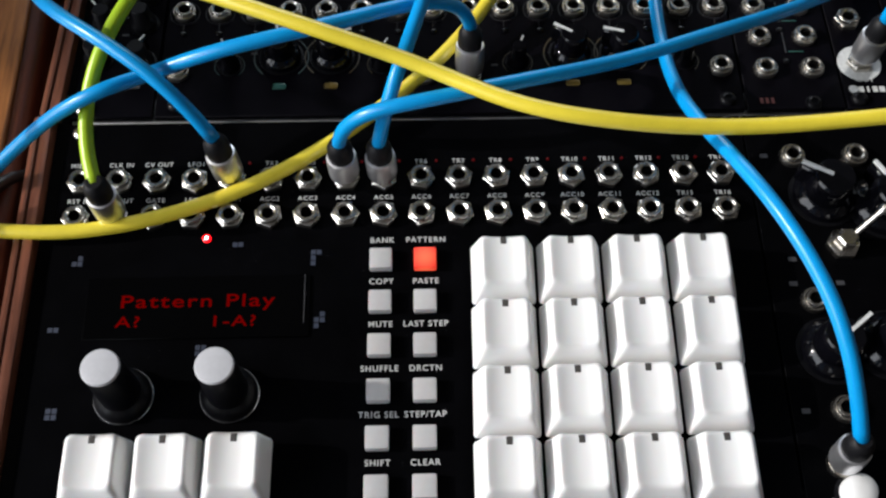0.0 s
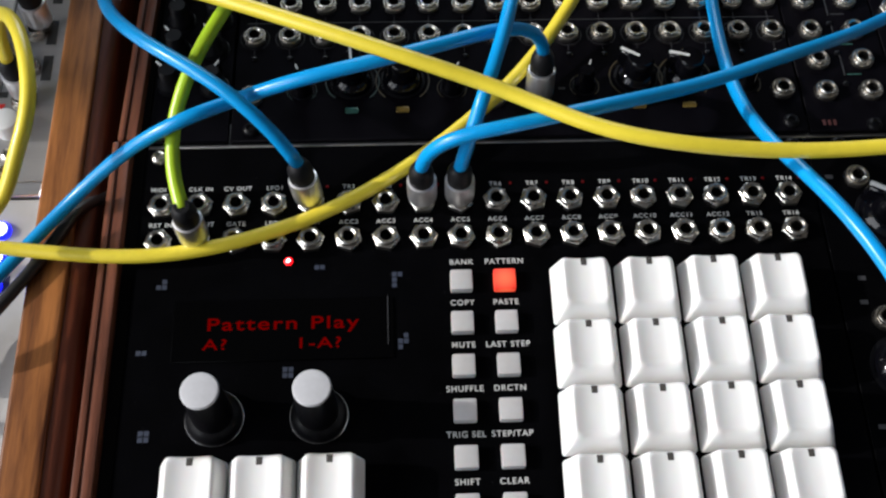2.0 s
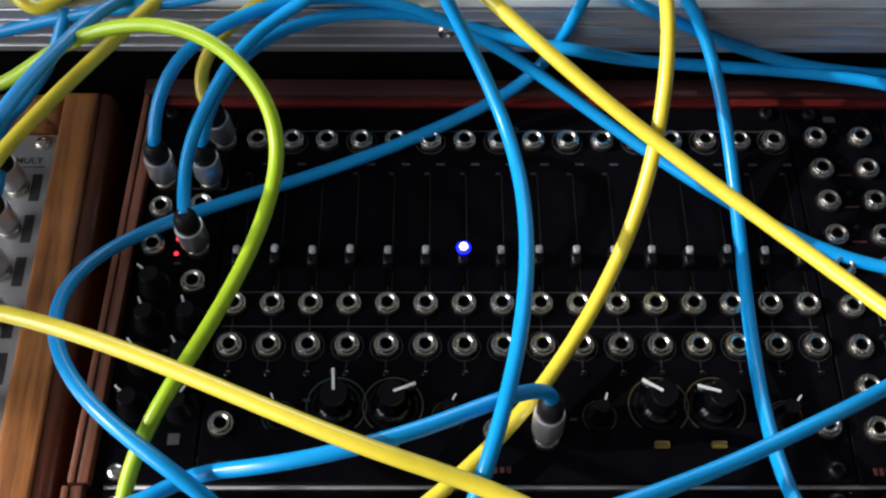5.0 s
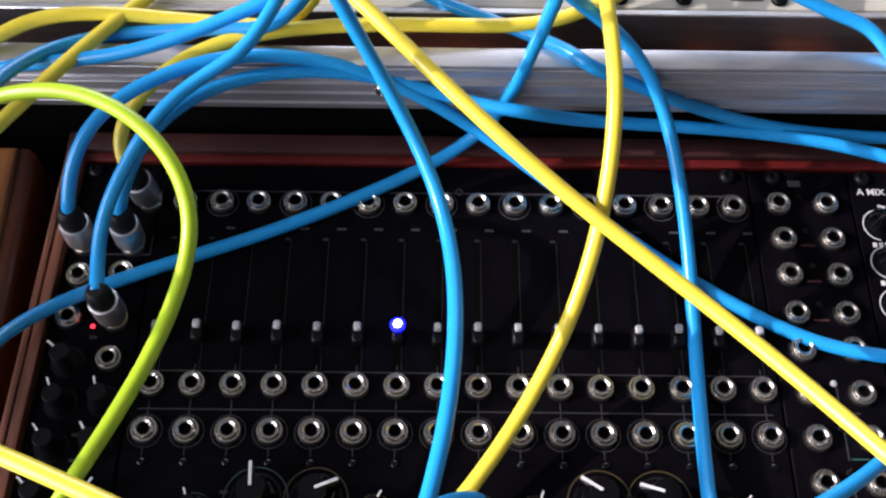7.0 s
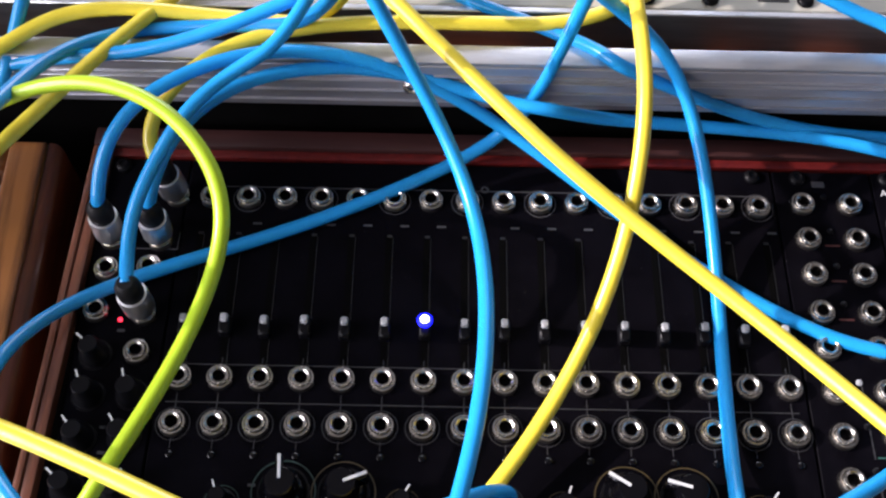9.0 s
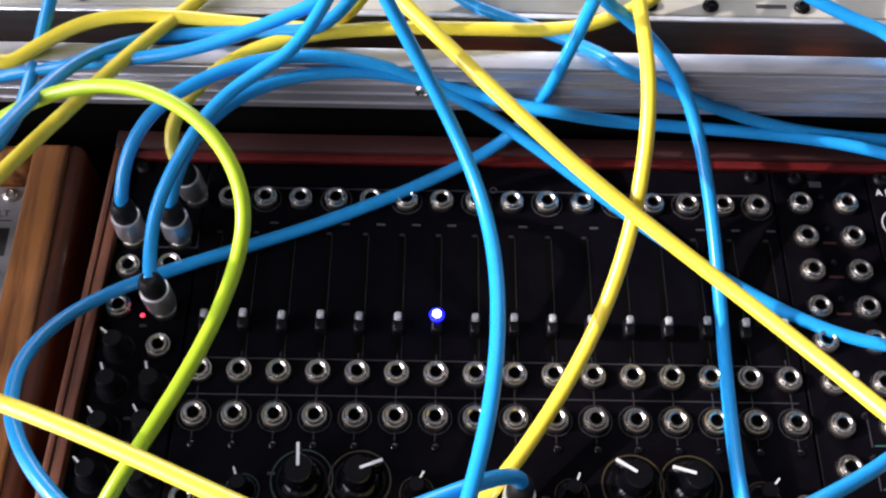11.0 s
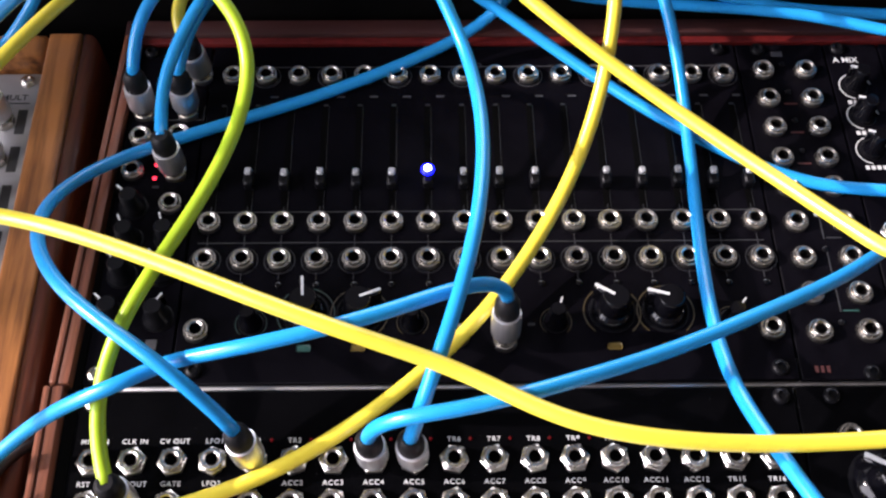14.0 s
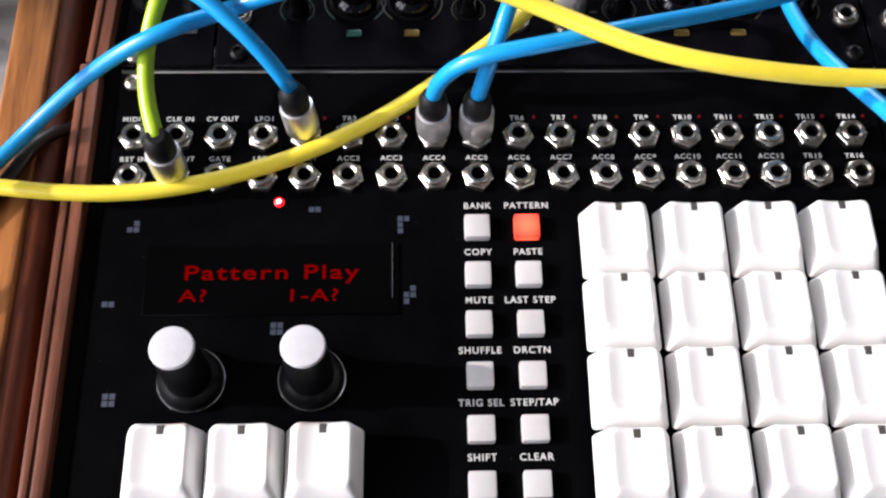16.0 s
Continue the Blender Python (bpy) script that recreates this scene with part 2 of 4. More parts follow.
def text_part(name, words, size, m, mat, parent, align="CENTER", stretch=1.0, label="", spacing=1.0):
    """Printed words, 0.15 mm proud of what they stand on."""
    cu = bpy.data.curves.new(name, "FONT")
    cu.body, cu.size, cu.align_x, cu.align_y = words, size, align, "CENTER"
    cu.space_character = spacing
    cu.extrude = 0.00003
    cu.offset = size * 0.010
    tmp = bpy.data.objects.new(name, cu)
    scene.collection.objects.link(tmp)
    me = bpy.data.meshes.new_from_object(tmp.evaluated_get(bpy.context.evaluated_depsgraph_get()))
    bpy.data.objects.remove(tmp)
    me.transform(Matrix.Diagonal((stretch, 1, 1, 1)))
    me.materials.clear()
    me.materials.append(mat)
    ob = new(name, me)
    ob.parent = parent
    ob.matrix_local = m
    return tagged(ob, label)


# the upper row of modules leans back a little
UP = pose(0, 0.0355, -0.0002, -2.98)


def up(x, y, z=0.0, rz=0.0):
    """A pose on the upper row's panels, from a place given in world x and y."""
    return UP @ pose(x, (y - 0.0355) / math.cos(radians(2.98)), z, 0, 0, rz)


# ---- the room ----
def slab(name, x0, x1, y0, y1, z0, z1, mat, label, category):
    ob = link_bm(name, box(bmesh.new(), x0, x1, y0, y1, z0, z1), mat)
    return tagged(ob, label, category, kind="structure")


slab("floor", -2.2, 2.2, -2.2, 2.6, -0.86, -0.80, FLOORING, "brown wooden floor boards of the room", "floor")
slab("ceiling", -2.2, 2.2, -2.2, 2.6, 2.20, 2.26, PLASTER, "plain pale plaster ceiling", "ceiling")
# unseen wall, its tall opening added to let sky light in
bm = bmesh.new()
box(bm, -2.2, -2.0, -2.26, -2.2, -0.8, 2.2), box(bm, -1.03, 2.2, -2.26, -2.2, -0.8, 2.2)
box(bm, -2.0, -1.03, -2.26, -2.2, -0.8, 0.2), box(bm, -2.0, -1.03, -2.26, -2.2, 2.05, 2.2)
tagged(link_bm("wall_south", bm, WALL_PAINT), "unseen plain painted wall with a tall opening added for sky light", "wall", kind="structure")
slab("wall_east", 2.2, 2.26, -2.2, 2.6, -0.80, 2.2, WALL_PAINT, "plain painted side wall", "wall")
# unseen wall with the side window's opening; stepped sill added to bound the sunlight
bm = bmesh.new()
box(bm, -2.26, -2.2, -2.2, -1.95, -0.8, 2.2), box(bm, -2.26, -2.2, 1.10, 2.6, -0.8, 2.2)
box(bm, -2.26, -2.2, 0.205, 1.10, -0.8, 1.205), box(bm, -2.26, -2.2, 0.205, 1.10, 2.1, 2.2)
box(bm, -2.26, -2.2, -1.95, 0.205, -0.8, 0.15), box(bm, -2.26, -2.2, -1.95, 0.205, 2.1, 2.2)
tagged(link_bm("wall_west", bm, WALL_PAINT), "unseen plain painted wall with a wide opening, its stepped sill added to bound the sun", "wall", kind="structure")
# unseen wall, its opening added to hold the back fill lamp
bm = bmesh.new()
box(bm, -2.2, -0.75, 2.6, 2.66, -0.8, 2.2), box(bm, 0.95, 2.2, 2.6, 2.66, -0.8, 2.2)
box(bm, -0.75, 0.95, 2.6, 2.66, -0.8, 0.3), box(bm, -0.75, 0.95, 2.6, 2.66, 1.85, 2.2)
tagged(link_bm("wall_north", bm, WALL_PAINT), "unseen plain painted wall with an opening for the back fill lamp", "wall", kind="structure")
slab("desk", -0.75, 0.95, -0.45, 0.75, -0.145, -0.105, DESK, "dark walnut desk top under the instrument cases", "desk")


# ---- the cases ----
def case_main():
    t = thing("rack_case", None, "dark case with red mahogany edge strips holding black modules", "rack case")
    bm = bmesh.new()
    box(bm, -0.0065, 0.33, -0.30, 0.175, -0.1045, -0.060)
    part("tray", bm, CASE_DARK, t, "dark inside of the case")
    # side strip beside the lower row, and beside the upper row
    bm = bmesh.new()
    box(bm, -0.0169, -0.0111, -0.30, 0.0355, -0.1045, 0.0016)
    box(bm, -0.0170, -0.0148, -0.30, 0.0355, -0.02, 0.0030, 0.0009)
    box(bm, -0.0142, -0.0110, -0.30, 0.0355, -0.02, 0.0030, 0.0009)
    part("edge_strip", bm, WOOD_RED, t, "worn red mahogany edge strip")
    bm = bmesh.new()
    box(bm, -0.0169, -0.0111, 0.0002, 0.1385, -0.080, 0.0016)
    box(bm, -0.0170, -0.0148, 0.0002, 0.1385, -0.02, 0.0030, 0.0009)
    box(bm, -0.0142, -0.0110, 0.0002, 0.1385, -0.02, 0.0030, 0.0009)
    put(part("edge_strip", bm, WOOD_RED, t, "worn red mahogany edge strip"), UP @ pose(0.0012, 0, 0, 0, 0, -1.2))
    bm = bmesh.new()
    box(bm, -0.0135, 0.33, 0.1395, 0.1465, -0.080, 0.0020, 0.0008)
    put(part("back_strip", bm, WOOD_TOP, t, "dark mahogany strip along the back"), UP)
    bm = bmesh.new()
    box(bm, -0.0075, 0.33, 0.1362, 0.1392, -0.02, 0.0004, 0.0003)
    put(part("lacquer_line", bm, RED_EDGE, t, "thin red lacquer edge"), UP)
    for y0, y1, m in ((-0.30, 0.0355, None), (0.0002, 0.1385, UP)):
        bm = bmesh.new()
        box(bm, -0.0108, -0.0071, y0, y1, -0.07, -0.0012, 0.0003, 1)
        o = part("liner", bm, CASE_DARK, t, "black inner liner")
        if m:
            put(o, m)
    # rails between and under the two rows
    for y, m in ((-0.0900, None), (0.0300, None), (0.0052, UP), (0.1290, UP)):
        bm = bmesh.new()
        box(bm, -0.0070, 0.33, y - 0.005, y + 0.0048, -0.012, -0.0024, 0.0005)
        o = part("mounting_rail", bm, ALU, t, "aluminium mounting rail")
        if m:
            put(o, m)
    return t


case_main()


def module(name, label, x0, x1, upper, mat, depth=0.03):
    """A module's empty at its lower left corner, with its panel 128.5 mm high and 2 mm thick."""
    m = UP @ pose(x0, 0.0012, 0) if upper else pose(x0, 0.0343 - 0.1285, 0)
    t = thing(name, m, label, "synthesizer module")
    bm = bmesh.new()
    box(bm, 0.0002, x1 - x0 - 0.0002, 0, 0.1285 if not upper else 0.1340, -0.0020, 0, 0.0003, 1)
    part("panel", bm, mat, t)
    bm = bmesh.new()
    box(bm, 0.002, x1 - x0 - 0.002, 0.012, 0.115, -depth, -0.0024)
    part("circuit_box", bm, CASE_DARK, t)
    return t


# ---- jacks, plugs, small hardware: built once and copied as parts ----
def jack_mesh(hexagonal):
    bm = bmesh.new()
    if hexagonal:
        lathe(bm, [(0.0044, 0.0), (0.0044, 0.0017), (0.0040, 0.0021), (0.0036, 0.0022), (0.0030, 0.0022)], 6, cap_top=False)
        lathe(bm, [(0.0035, 0.0021), (0.0034, 0.0030), (0.0030, 0.0034), (0.0024, 0.0034), (0.0019, 0.0030), (0.0018, -0.004)], 24, cap_top=False)
    else:
        lathe(bm, [(0.0040, 0.0), (0.0040, 0.0012), (0.0037, 0.0018), (0.0032, 0.0018), (0.0031, 0.0026), (0.0028, 0.0030), (0.0024, 0.0030), (0.0019, 0.0026), (0.0018, -0.004)], 24, cap_top=False)
    me_ob = link_bm("jack_nut", bm, NICKEL, None, 35)
    me = me_ob.data
    bpy.data.objects.remove(me_ob)
    # near-black disc in the socket, the shade of its depth put into the colour
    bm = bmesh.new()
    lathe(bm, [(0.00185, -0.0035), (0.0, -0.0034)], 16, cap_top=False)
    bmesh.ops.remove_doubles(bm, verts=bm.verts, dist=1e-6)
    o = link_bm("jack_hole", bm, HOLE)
    he = o.data
    bpy.data.objects.remove(o)
    return me, he


HEX_JACK, ROUND_JACK = jack_mesh(True), jack_mesh(False)


def jack(parent, m, kind=ROUND_JACK, spin=0.0):
    """A jack socket as a part, with its dark bottom under it; m is in the world."""
    local = parent.matrix_world.inverted() @ m
    j = new("jack_socket", kind[0])
    j.parent = parent
    j.matrix_local = local @ pose(0, 0, 0, 0, 0, spin)
    h = new("socket_hole", kind[1])
    h.parent = j
    return j


def words(parent, text, m, size=0.0021, mat=INK, stretch=1.0, align="CENTER", spacing=1.0):
    return text_part("lettering", text, size, parent.matrix_world.inverted() @ m @ pose(0, 0, 0.00012), mat, parent, align, stretch, "", spacing)


P = 0.0116
YA, YB = 0.0126, 0.0

# ---- the lower module: the drum sequencer ----
seq = module("sequencer_module", "wide black trigger sequencer module with white keys and hexagonal jacks", -0.0068, 0.2066, False, PANEL)
rng = random.Random(5)
top_names = ["MIDI IN", "CLK IN", "CV OUT", "LFO1", "TR1", "TR2", "TR3", "TR4", "TR5", "TR6", "TR7", "TR8", "TR9", "TR10", "TR11", "TR12", "TR13", "TR14"]
low_names = ["RST IN", "RST OUT", "GATE", "LFO2", "ACC1", "ACC2", "ACC3", "ACC4", "ACC5", "ACC6", "ACC7", "ACC8", "ACC9", "ACC10", "ACC11", "ACC12", "TR15", "TR16"]
for j in range(18):
    for y, names in ((YA, top_names), (YB, low_names)):
        jack(seq, pose(P * j, y, 0), HEX_JACK, rng.uniform(-25, 25))
        words(seq, names[j], pose(P * j, y + 0.0062, 0), 0.0021, INK, 1.0, spacing=1.18)
    if j >= 4:
        bm = bmesh.new()
        lathe(bm, [(0.0005, 0), (0.0005, 0.0003), (0.0003, 0.0004)], 10)
        part("step_led", bm, LED_DIM, seq, "small red status light").matrix_local = seq.matrix_world.inverted() @ pose(P * j + 0.0048, YA + 0.0064, 0)
bm = bmesh.new()
lathe(bm, [(0.0013, 0), (0.0013, 0.0004), (0.0008, 0.0008)], 14)
led = part("clock_led", bm, LED_RED, seq, "lit red light under the jacks")
led.matrix_local = seq.matrix_world.inverted() @ pose(0.0398, -0.0071, 0)
bm = bmesh.new()
lathe(bm, [(0.0006, 0), (0.0004, 0.0003)], 12)
part("led_core", bm, LED_CORE, led).matrix_local = pose(0, 0, 0.0008)

# the twelve small buttons in two columns with their names
left_words = ["BANK", "COPY", "MUTE", "SHUFFLE", "TRIG SEL", "SHIFT"]
right_words = ["PATTERN", "PASTE", "LAST STEP", "DRCTN", "STEP/TAP", "CLEAR"]
for col, names in ((0, left_words), (1, right_words)):
    for r, w in enumerate(names):
        x = 0.0921 - 0.00022 * r + 0.0131 * col
        y = -0.0155 - 0.01358 * r
        bm = bmesh.new()
        box(bm, -0.0033, 0.0033, -0.0033, 0.0033, -0.001, 0.0028, 0.0006)
        lit = col == 1 and r == 0
        b = part("push_button", bm, BUTTON_LIT if lit else BUTTON, seq, "lit red button" if lit else "")
        b.matrix_local = seq.matrix_world.inverted() @ pose(x, y, 0)
        bm = bmesh.new()
        box(bm, 0.0036, 0.0066, -0.0030, 0.0030, 0.0, 0.0003)
        part("status_window", bm, GLASS_BLACK, seq).matrix_local = seq.matrix_world.inverted() @ pose(x, y, 0)
        words(seq, w, pose(x + 0.0003, y + 0.0069, 0), 0.0025, INK, 1.0, spacing=1.17)

# display
bm = bmesh.new()
box(bm, 0.0065, 0.0715, -0.0393, -0.0198, 0.0, 0.0006, 0.0002, 1)
disp = part("display_glass", bm, GLASS_BLACK, seq, "black display window with red dot lettering")
disp.matrix_local = seq.matrix_world.inverted()
bm = bmesh.new()
box(bm, 0.0697, 0.0699, -0.0350, -0.0196, 0.0006, 0.0009)
part("display_edge", bm, INK_GREY, disp)
for txt, x, y in (("Pattern Play", 0.0162, -0.0278), ("A?", 0.0156, -0.0341), ("1-A?", 0.0426, -0.0342)):
    t = text_part("display_line", txt, 0.0056 if txt[0] == "P" else 0.0047, pose(x, y, 0.00066), OLED, disp, "LEFT", 1.40, "", 1.16)

# printed pixel blocks round the display
for cx, cy, cells in ((0.0005, -0.0156, ((0, 0), (1, 0), (1, 1))), (0.0477, -0.0100, ((0, 0), (1, 0))), (0.0712, -0.0165, ((0, 0), (0, 1), (0, 2), (1, 2))),
                      (0.0727, -0.0365, ((0, 0), (0, 1), (1, 1), (1, 2))), (-0.0037, -0.0366, ((0, 0), (1, 0))), (0.0391, -0.0445, ((0, 0), (1, 0), (0, 1), (1, 1))),
                      (-0.0009, -0.0626, ((0, 0), (1, 0), (0, 1), (1, 1)))):
    for i, k in cells:
        bm = box(bmesh.new(), cx + 0.0017 * i, cx + 0.0017 * i + 0.0014, cy + 0.0018 * k, cy + 0.0018 * k + 0.0015, 0, 0.00012)
        part("printed_square", bm, INK_BLUE, seq).matrix_local = seq.matrix_world.inverted()


def encoder(parent, x, y, h):
    k = thing("encoder_knob", pose(x, y, 0), "tall black rotary knob with a pale grey cap", "knob", "encoder knobs")
    bm = bmesh.new()
    lathe(bm, [(0.0086, 0), (0.0085, 0.0005), (0.0083, 0.0007), (0.0081, 0.0007)], 48)
    part("base_ring", bm, RING, k, "silver ring under the knob")
    bm = bmesh.new()
    lathe(bm, [(0.0081, 0.0007), (0.0078, 0.0026), (0.0064, 0.0040), (0.0058, 0.0046), (0.0052, h - 0.0008), (0.0052, h - 0.0003)], 36)
    part("body", bm, KNOB_BLACK, k)
    bm = bmesh.new()
    lathe(bm, [(0.0052, h - 0.0003), (0.0052, h), (0.0049, h + 0.0006), (0.0044, h + 0.0007)], 36)
    part("cap", bm, KNOB_CAP, k, "pale grey cap")
    return k


encoder(seq, 0.0204, -0.0562, 0.0240)
encoder(seq, 0.0499, -0.0562, 0.0240)


# ---- keys ----
def keycap_bm(w=0.0184, depth=0.0186, top_w=0.0128, top_d=0.0140, h=0.0088, shift_y=0.0015, dish=0.0012):
    """A keycap with sloping sides and a cylindrical hollow along its top."""
    bm = bmesh.new()

    def ring(hw, hd, cy, z, r, hollow=0.0):
        pts = []
        for cxs, cys, a0 in ((1, 1, 0), (-1, 1, 90), (-1, -1, 180), (1, -1, 270)):
            for i in range(6):
                a = radians(a0 + 90 * i / 5)
                pts.append((cxs * (hw - r) + r * math.cos(a), cy + cys * (hd - r) + r * math.sin(a)))
            # points along the side that follows, so that the hollow bends smoothly
            nx = {(1, 1): (-1, 1), (-1, 1): (-1, -1), (-1, -1): (1, -1), (1, -1): (1, 1)}[(cxs, cys)]
            x0, y0 = pts[-1]
            x1 = nx[0] * (hw - r) + (r * nx[0] if cxs == nx[0] else 0)
            y1 = cy + nx[1] * (hd - r) + (r * nx[1] if cys == nx[1] else 0)
            for i in range(1, 8):
                pts.append((x0 + (x1 - x0) * i / 8, y0 + (y1 - y0) * i / 8))
        half = top_w / 2
        return [bm.verts.new((x, y, z - hollow * max(0.0, 1 - (x / half) ** 2))) for x, y in pts]

    tw, td = top_w / 2, top_d / 2
    prof = [(w / 2, depth / 2, 0.0, 0.0, 0.0010, 0.0), (w / 2, depth / 2, 0.0, 0.0010, 0.0011, 0.0),
            (tw + 0.0007, td + 0.0008, shift_y, h - 0.0013, 0.0020, dish * 0.8), (tw + 0.0003, td + 0.0003, shift_y, h - 0.0005, 0.0020, dish),
            (tw - 0.0002, td - 0.0002, shift_y, h - 0.0001, 0.0019, dish), (tw - 0.0008, td - 0.0008, shift_y, h, 0.0016, dish)]
    for k in (0.8, 0.6, 0.4, 0.2):
        prof.append(((tw - 0.0008) * k, (td - 0.0008) * (0.3 + 0.7 * k), shift_y, h, 0.0016 * k, dish))
    rings = [ring(*q) for q in prof]
    for a, b in zip(rings, rings[1:]):
        for i in range(len(a)):
            bm.faces.new((a[i], a[(i + 1) % len(a)], b[(i + 1) % len(b)], b[i]))
    bm.faces.new(rings[-1])
    return bm


key_master = link_bm("keycap", keycap_bm(), KEYCAP, None, 60)
KEY_MESH = key_master.data
bpy.data.objects.remove(key_master)
# the notch is a dark block set into the cap, its shadow painted by colour
bm = bmesh.new()
box(bm, -0.0009, 0.0009, -0.0011, 0.0012, -0.0016, 0.00015, 0.0003, 2)
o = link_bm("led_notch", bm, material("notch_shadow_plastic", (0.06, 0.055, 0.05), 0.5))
NOTCH_MESH = o.data
bpy.data.objects.remove(o)
bm = bmesh.new()
box(bm, -0.0072, 0.0072, -0.0072, 0.0072, 0, 0.0050, 0.0004, 1)
o = link_bm("key_switch", bm, CASE_DARK)
SWITCH_MESH = o.data
bpy.data.objects.remove(o)


def key(x, y, tilt, group):
    t = thing("step_key", pose(x, y, 0, tilt[0], tilt[1], tilt[2]), "glossy white square keycap with a small notch on a black panel", "key", group)
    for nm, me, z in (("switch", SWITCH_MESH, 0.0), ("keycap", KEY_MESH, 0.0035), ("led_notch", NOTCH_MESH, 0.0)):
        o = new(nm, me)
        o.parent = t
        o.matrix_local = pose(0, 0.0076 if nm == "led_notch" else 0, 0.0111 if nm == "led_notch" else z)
    return t


KX0, KY0, KQ = 0.1278, -0.0224, 0.0197
for r in range(4):
    for c in range(4):
        key(KX0 + 0.0194 * c - 0.0004 * r, KY0 - KQ * r, (rng.uniform(-0.7, 0.7), rng.uniform(-0.6, 0.6), rng.uniform(-0.9, 0.3)), "sixteen step keys")
for c in range(3):
    key(0.0164 + 0.0187 * c, -0.0793, (rng.uniform(-1, 1), rng.uniform(-0.8, 0.8), rng.uniform(-0.8, 0.4)), "three transport keys")

# ---- upper row ----
def pointer_knob(parent, x, y, r, h, angle, ring=None, gloss=True, upper=True, group="small knobs"):
    """A black pointer knob with a white line, as a thing of its own on a panel."""
    m = up(x, y) if upper else pose(x, y, 0)
    k = thing("pointer_knob", m @ pose(0, 0, 0, 0, 0, angle), "glossy black control knob with a white pointer line", "knob", group)
    bm = bmesh.new()
    lathe(bm, [(r, 0.0003), (r * 1.02, h * 0.10), (r * 0.98, h * 0.22), (r * 0.74, h * 0.36), (r * 0.68, h * 0.92), (r * 0.58, h)], 28)
    part("body", bm, KNOB_GLOSS if gloss else KNOB_BLACK, k)
    bm = bmesh.new()
    box(bm, -r * 0.16, r * 0.16, r * 0.15, r * 1.12, h * 0.30, h * 0.96, r * 0.08, 1)
    f = part("pointer_fin", bm, KNOB_GLOSS, k)
    bm = bmesh.new()
    box(bm, -r * 0.06, r * 0.06, r * (0.10 if r > 0.006 else 0.55), r * 1.12, h * 0.97, h * 1.03)
    part("white_line", bm, INK, k, "white pointer line")
    bm = bmesh.new()
    lathe(bm, [(r * 1.12, 0), (r * 1.12, 0.0003), (r * 1.02, 0.0004)], 28)
    part("skirt", bm, KNOB_BLACK, k)
    if ring:
        bm = bmesh.new()
        ring_flat(bm, r * 1.32, r * 1.38, 36, (0, 0, 0.0002), -50 - angle, 230 - angle)
        part("scale_arc", bm, ring, k)
    return k


def bar(parent, m, w, h, mat, name="printed_bar"):
    bm = bmesh.new()
    box(bm, -w / 2, w / 2, -h / 2, h / 2, 0, 0.00014)
    o = part(name, bm, mat, parent)
    o.matrix_local = parent.matrix_world.inverted() @ m
    return o


SCREW_BM = bmesh.new()
lathe(SCREW_BM, [(0.0026, 0), (0.0027, 0.0006), (0.0022, 0.0014), (0.0013, 0.0017), (0.0012, 0.0011)], 18)
so = link_bm("panel_screw", SCREW_BM, KNOB_BLACK, None, 50)
SCREW_MESH = so.data
bpy.data.objects.remove(so)
SB = bmesh.new()
lathe(SB, [(0.0026, 0), (0.0027, 0.0006), (0.0022, 0.0014), (0.0013, 0.0017), (0.0012, 0.0011)], 18)
so = link_bm("panel_screw", SB, NICKEL, None, 50)
SCREW_SILVER = so.data
bpy.data.objects.remove(so)


def screw(parent, m, me=None):
    s = new("panel_screw", me or SCREW_SILVER)
    s.parent = parent
    s.matrix_local = parent.matrix_world.inverted() @ m
    return s


# narrow module beside the faders
util = module("utility_module", "narrow black utility module with jacks and small pointer knobs", -0.0070, 0.0192, True, PANEL_UP)
for x, y in ((-0.0017, 0.1400), (0.0134, 0.1400), (0.0168, 0.1561), (-0.0016, 0.1291), (0.0114, 0.1300), (-0.0023, 0.1149), (0.0121, 0.1142), (0.0120, 0.1014)):
    jack(util, up(x, y))
for y in (0.1174, 0.1120):
    bm = bmesh.new()
    lathe(bm, [(0.0007, 0), (0.0007, 0.0004), (0.0004, 0.0007)], 12)
    part("status_led", bm, material("soft_red_led", (0.3, 0.01, 0.02), 0.3, emit=(1, 0.03, 0.06), emit_power=2.5), util, "small lit red light").matrix_local = util.matrix_world.inverted() @ up(0.0053, y)
for x, y, a in ((-0.0002, 0.1003, 50), (0.0000, 0.0876, 25), (0.0126, 0.0880, 18), (-0.0002, 0.0745, 40), (0.0124, 0.0750, 35), (-0.0010, 0.0600, 50), (0.0132, 0.0590, -30)):
    pointer_knob(util, x, y, 0.0044, 0.0085, a, None, False, True, "utility knobs")
for x0, y0, w, h in ((0.008, 0.1368, 0.0225, 0.0003), (-0.0031, 0.1400, 0.0003, 0.006), (0.0190, 0.1400, 0.0003, 0.006)):
    bar(util, up(x0, y0), w, h, INK_GREY, "printed_frame_line")
bar(util, up(0.0121, 0.0499), 0.0034, 0.0034, INK_GREY, "printed_dot")
screw(util, up(-0.0027, 0.1676), SCREW_MESH), screw(util, up(-0.0030, 0.0400))
for x, y in ((0.0060, 0.1085), (0.0060, 0.0780), (0.0066, 0.0705)):
    bar(util, up(x, y), 0.0022, 0.0009, INK_DIM, "faded_label")

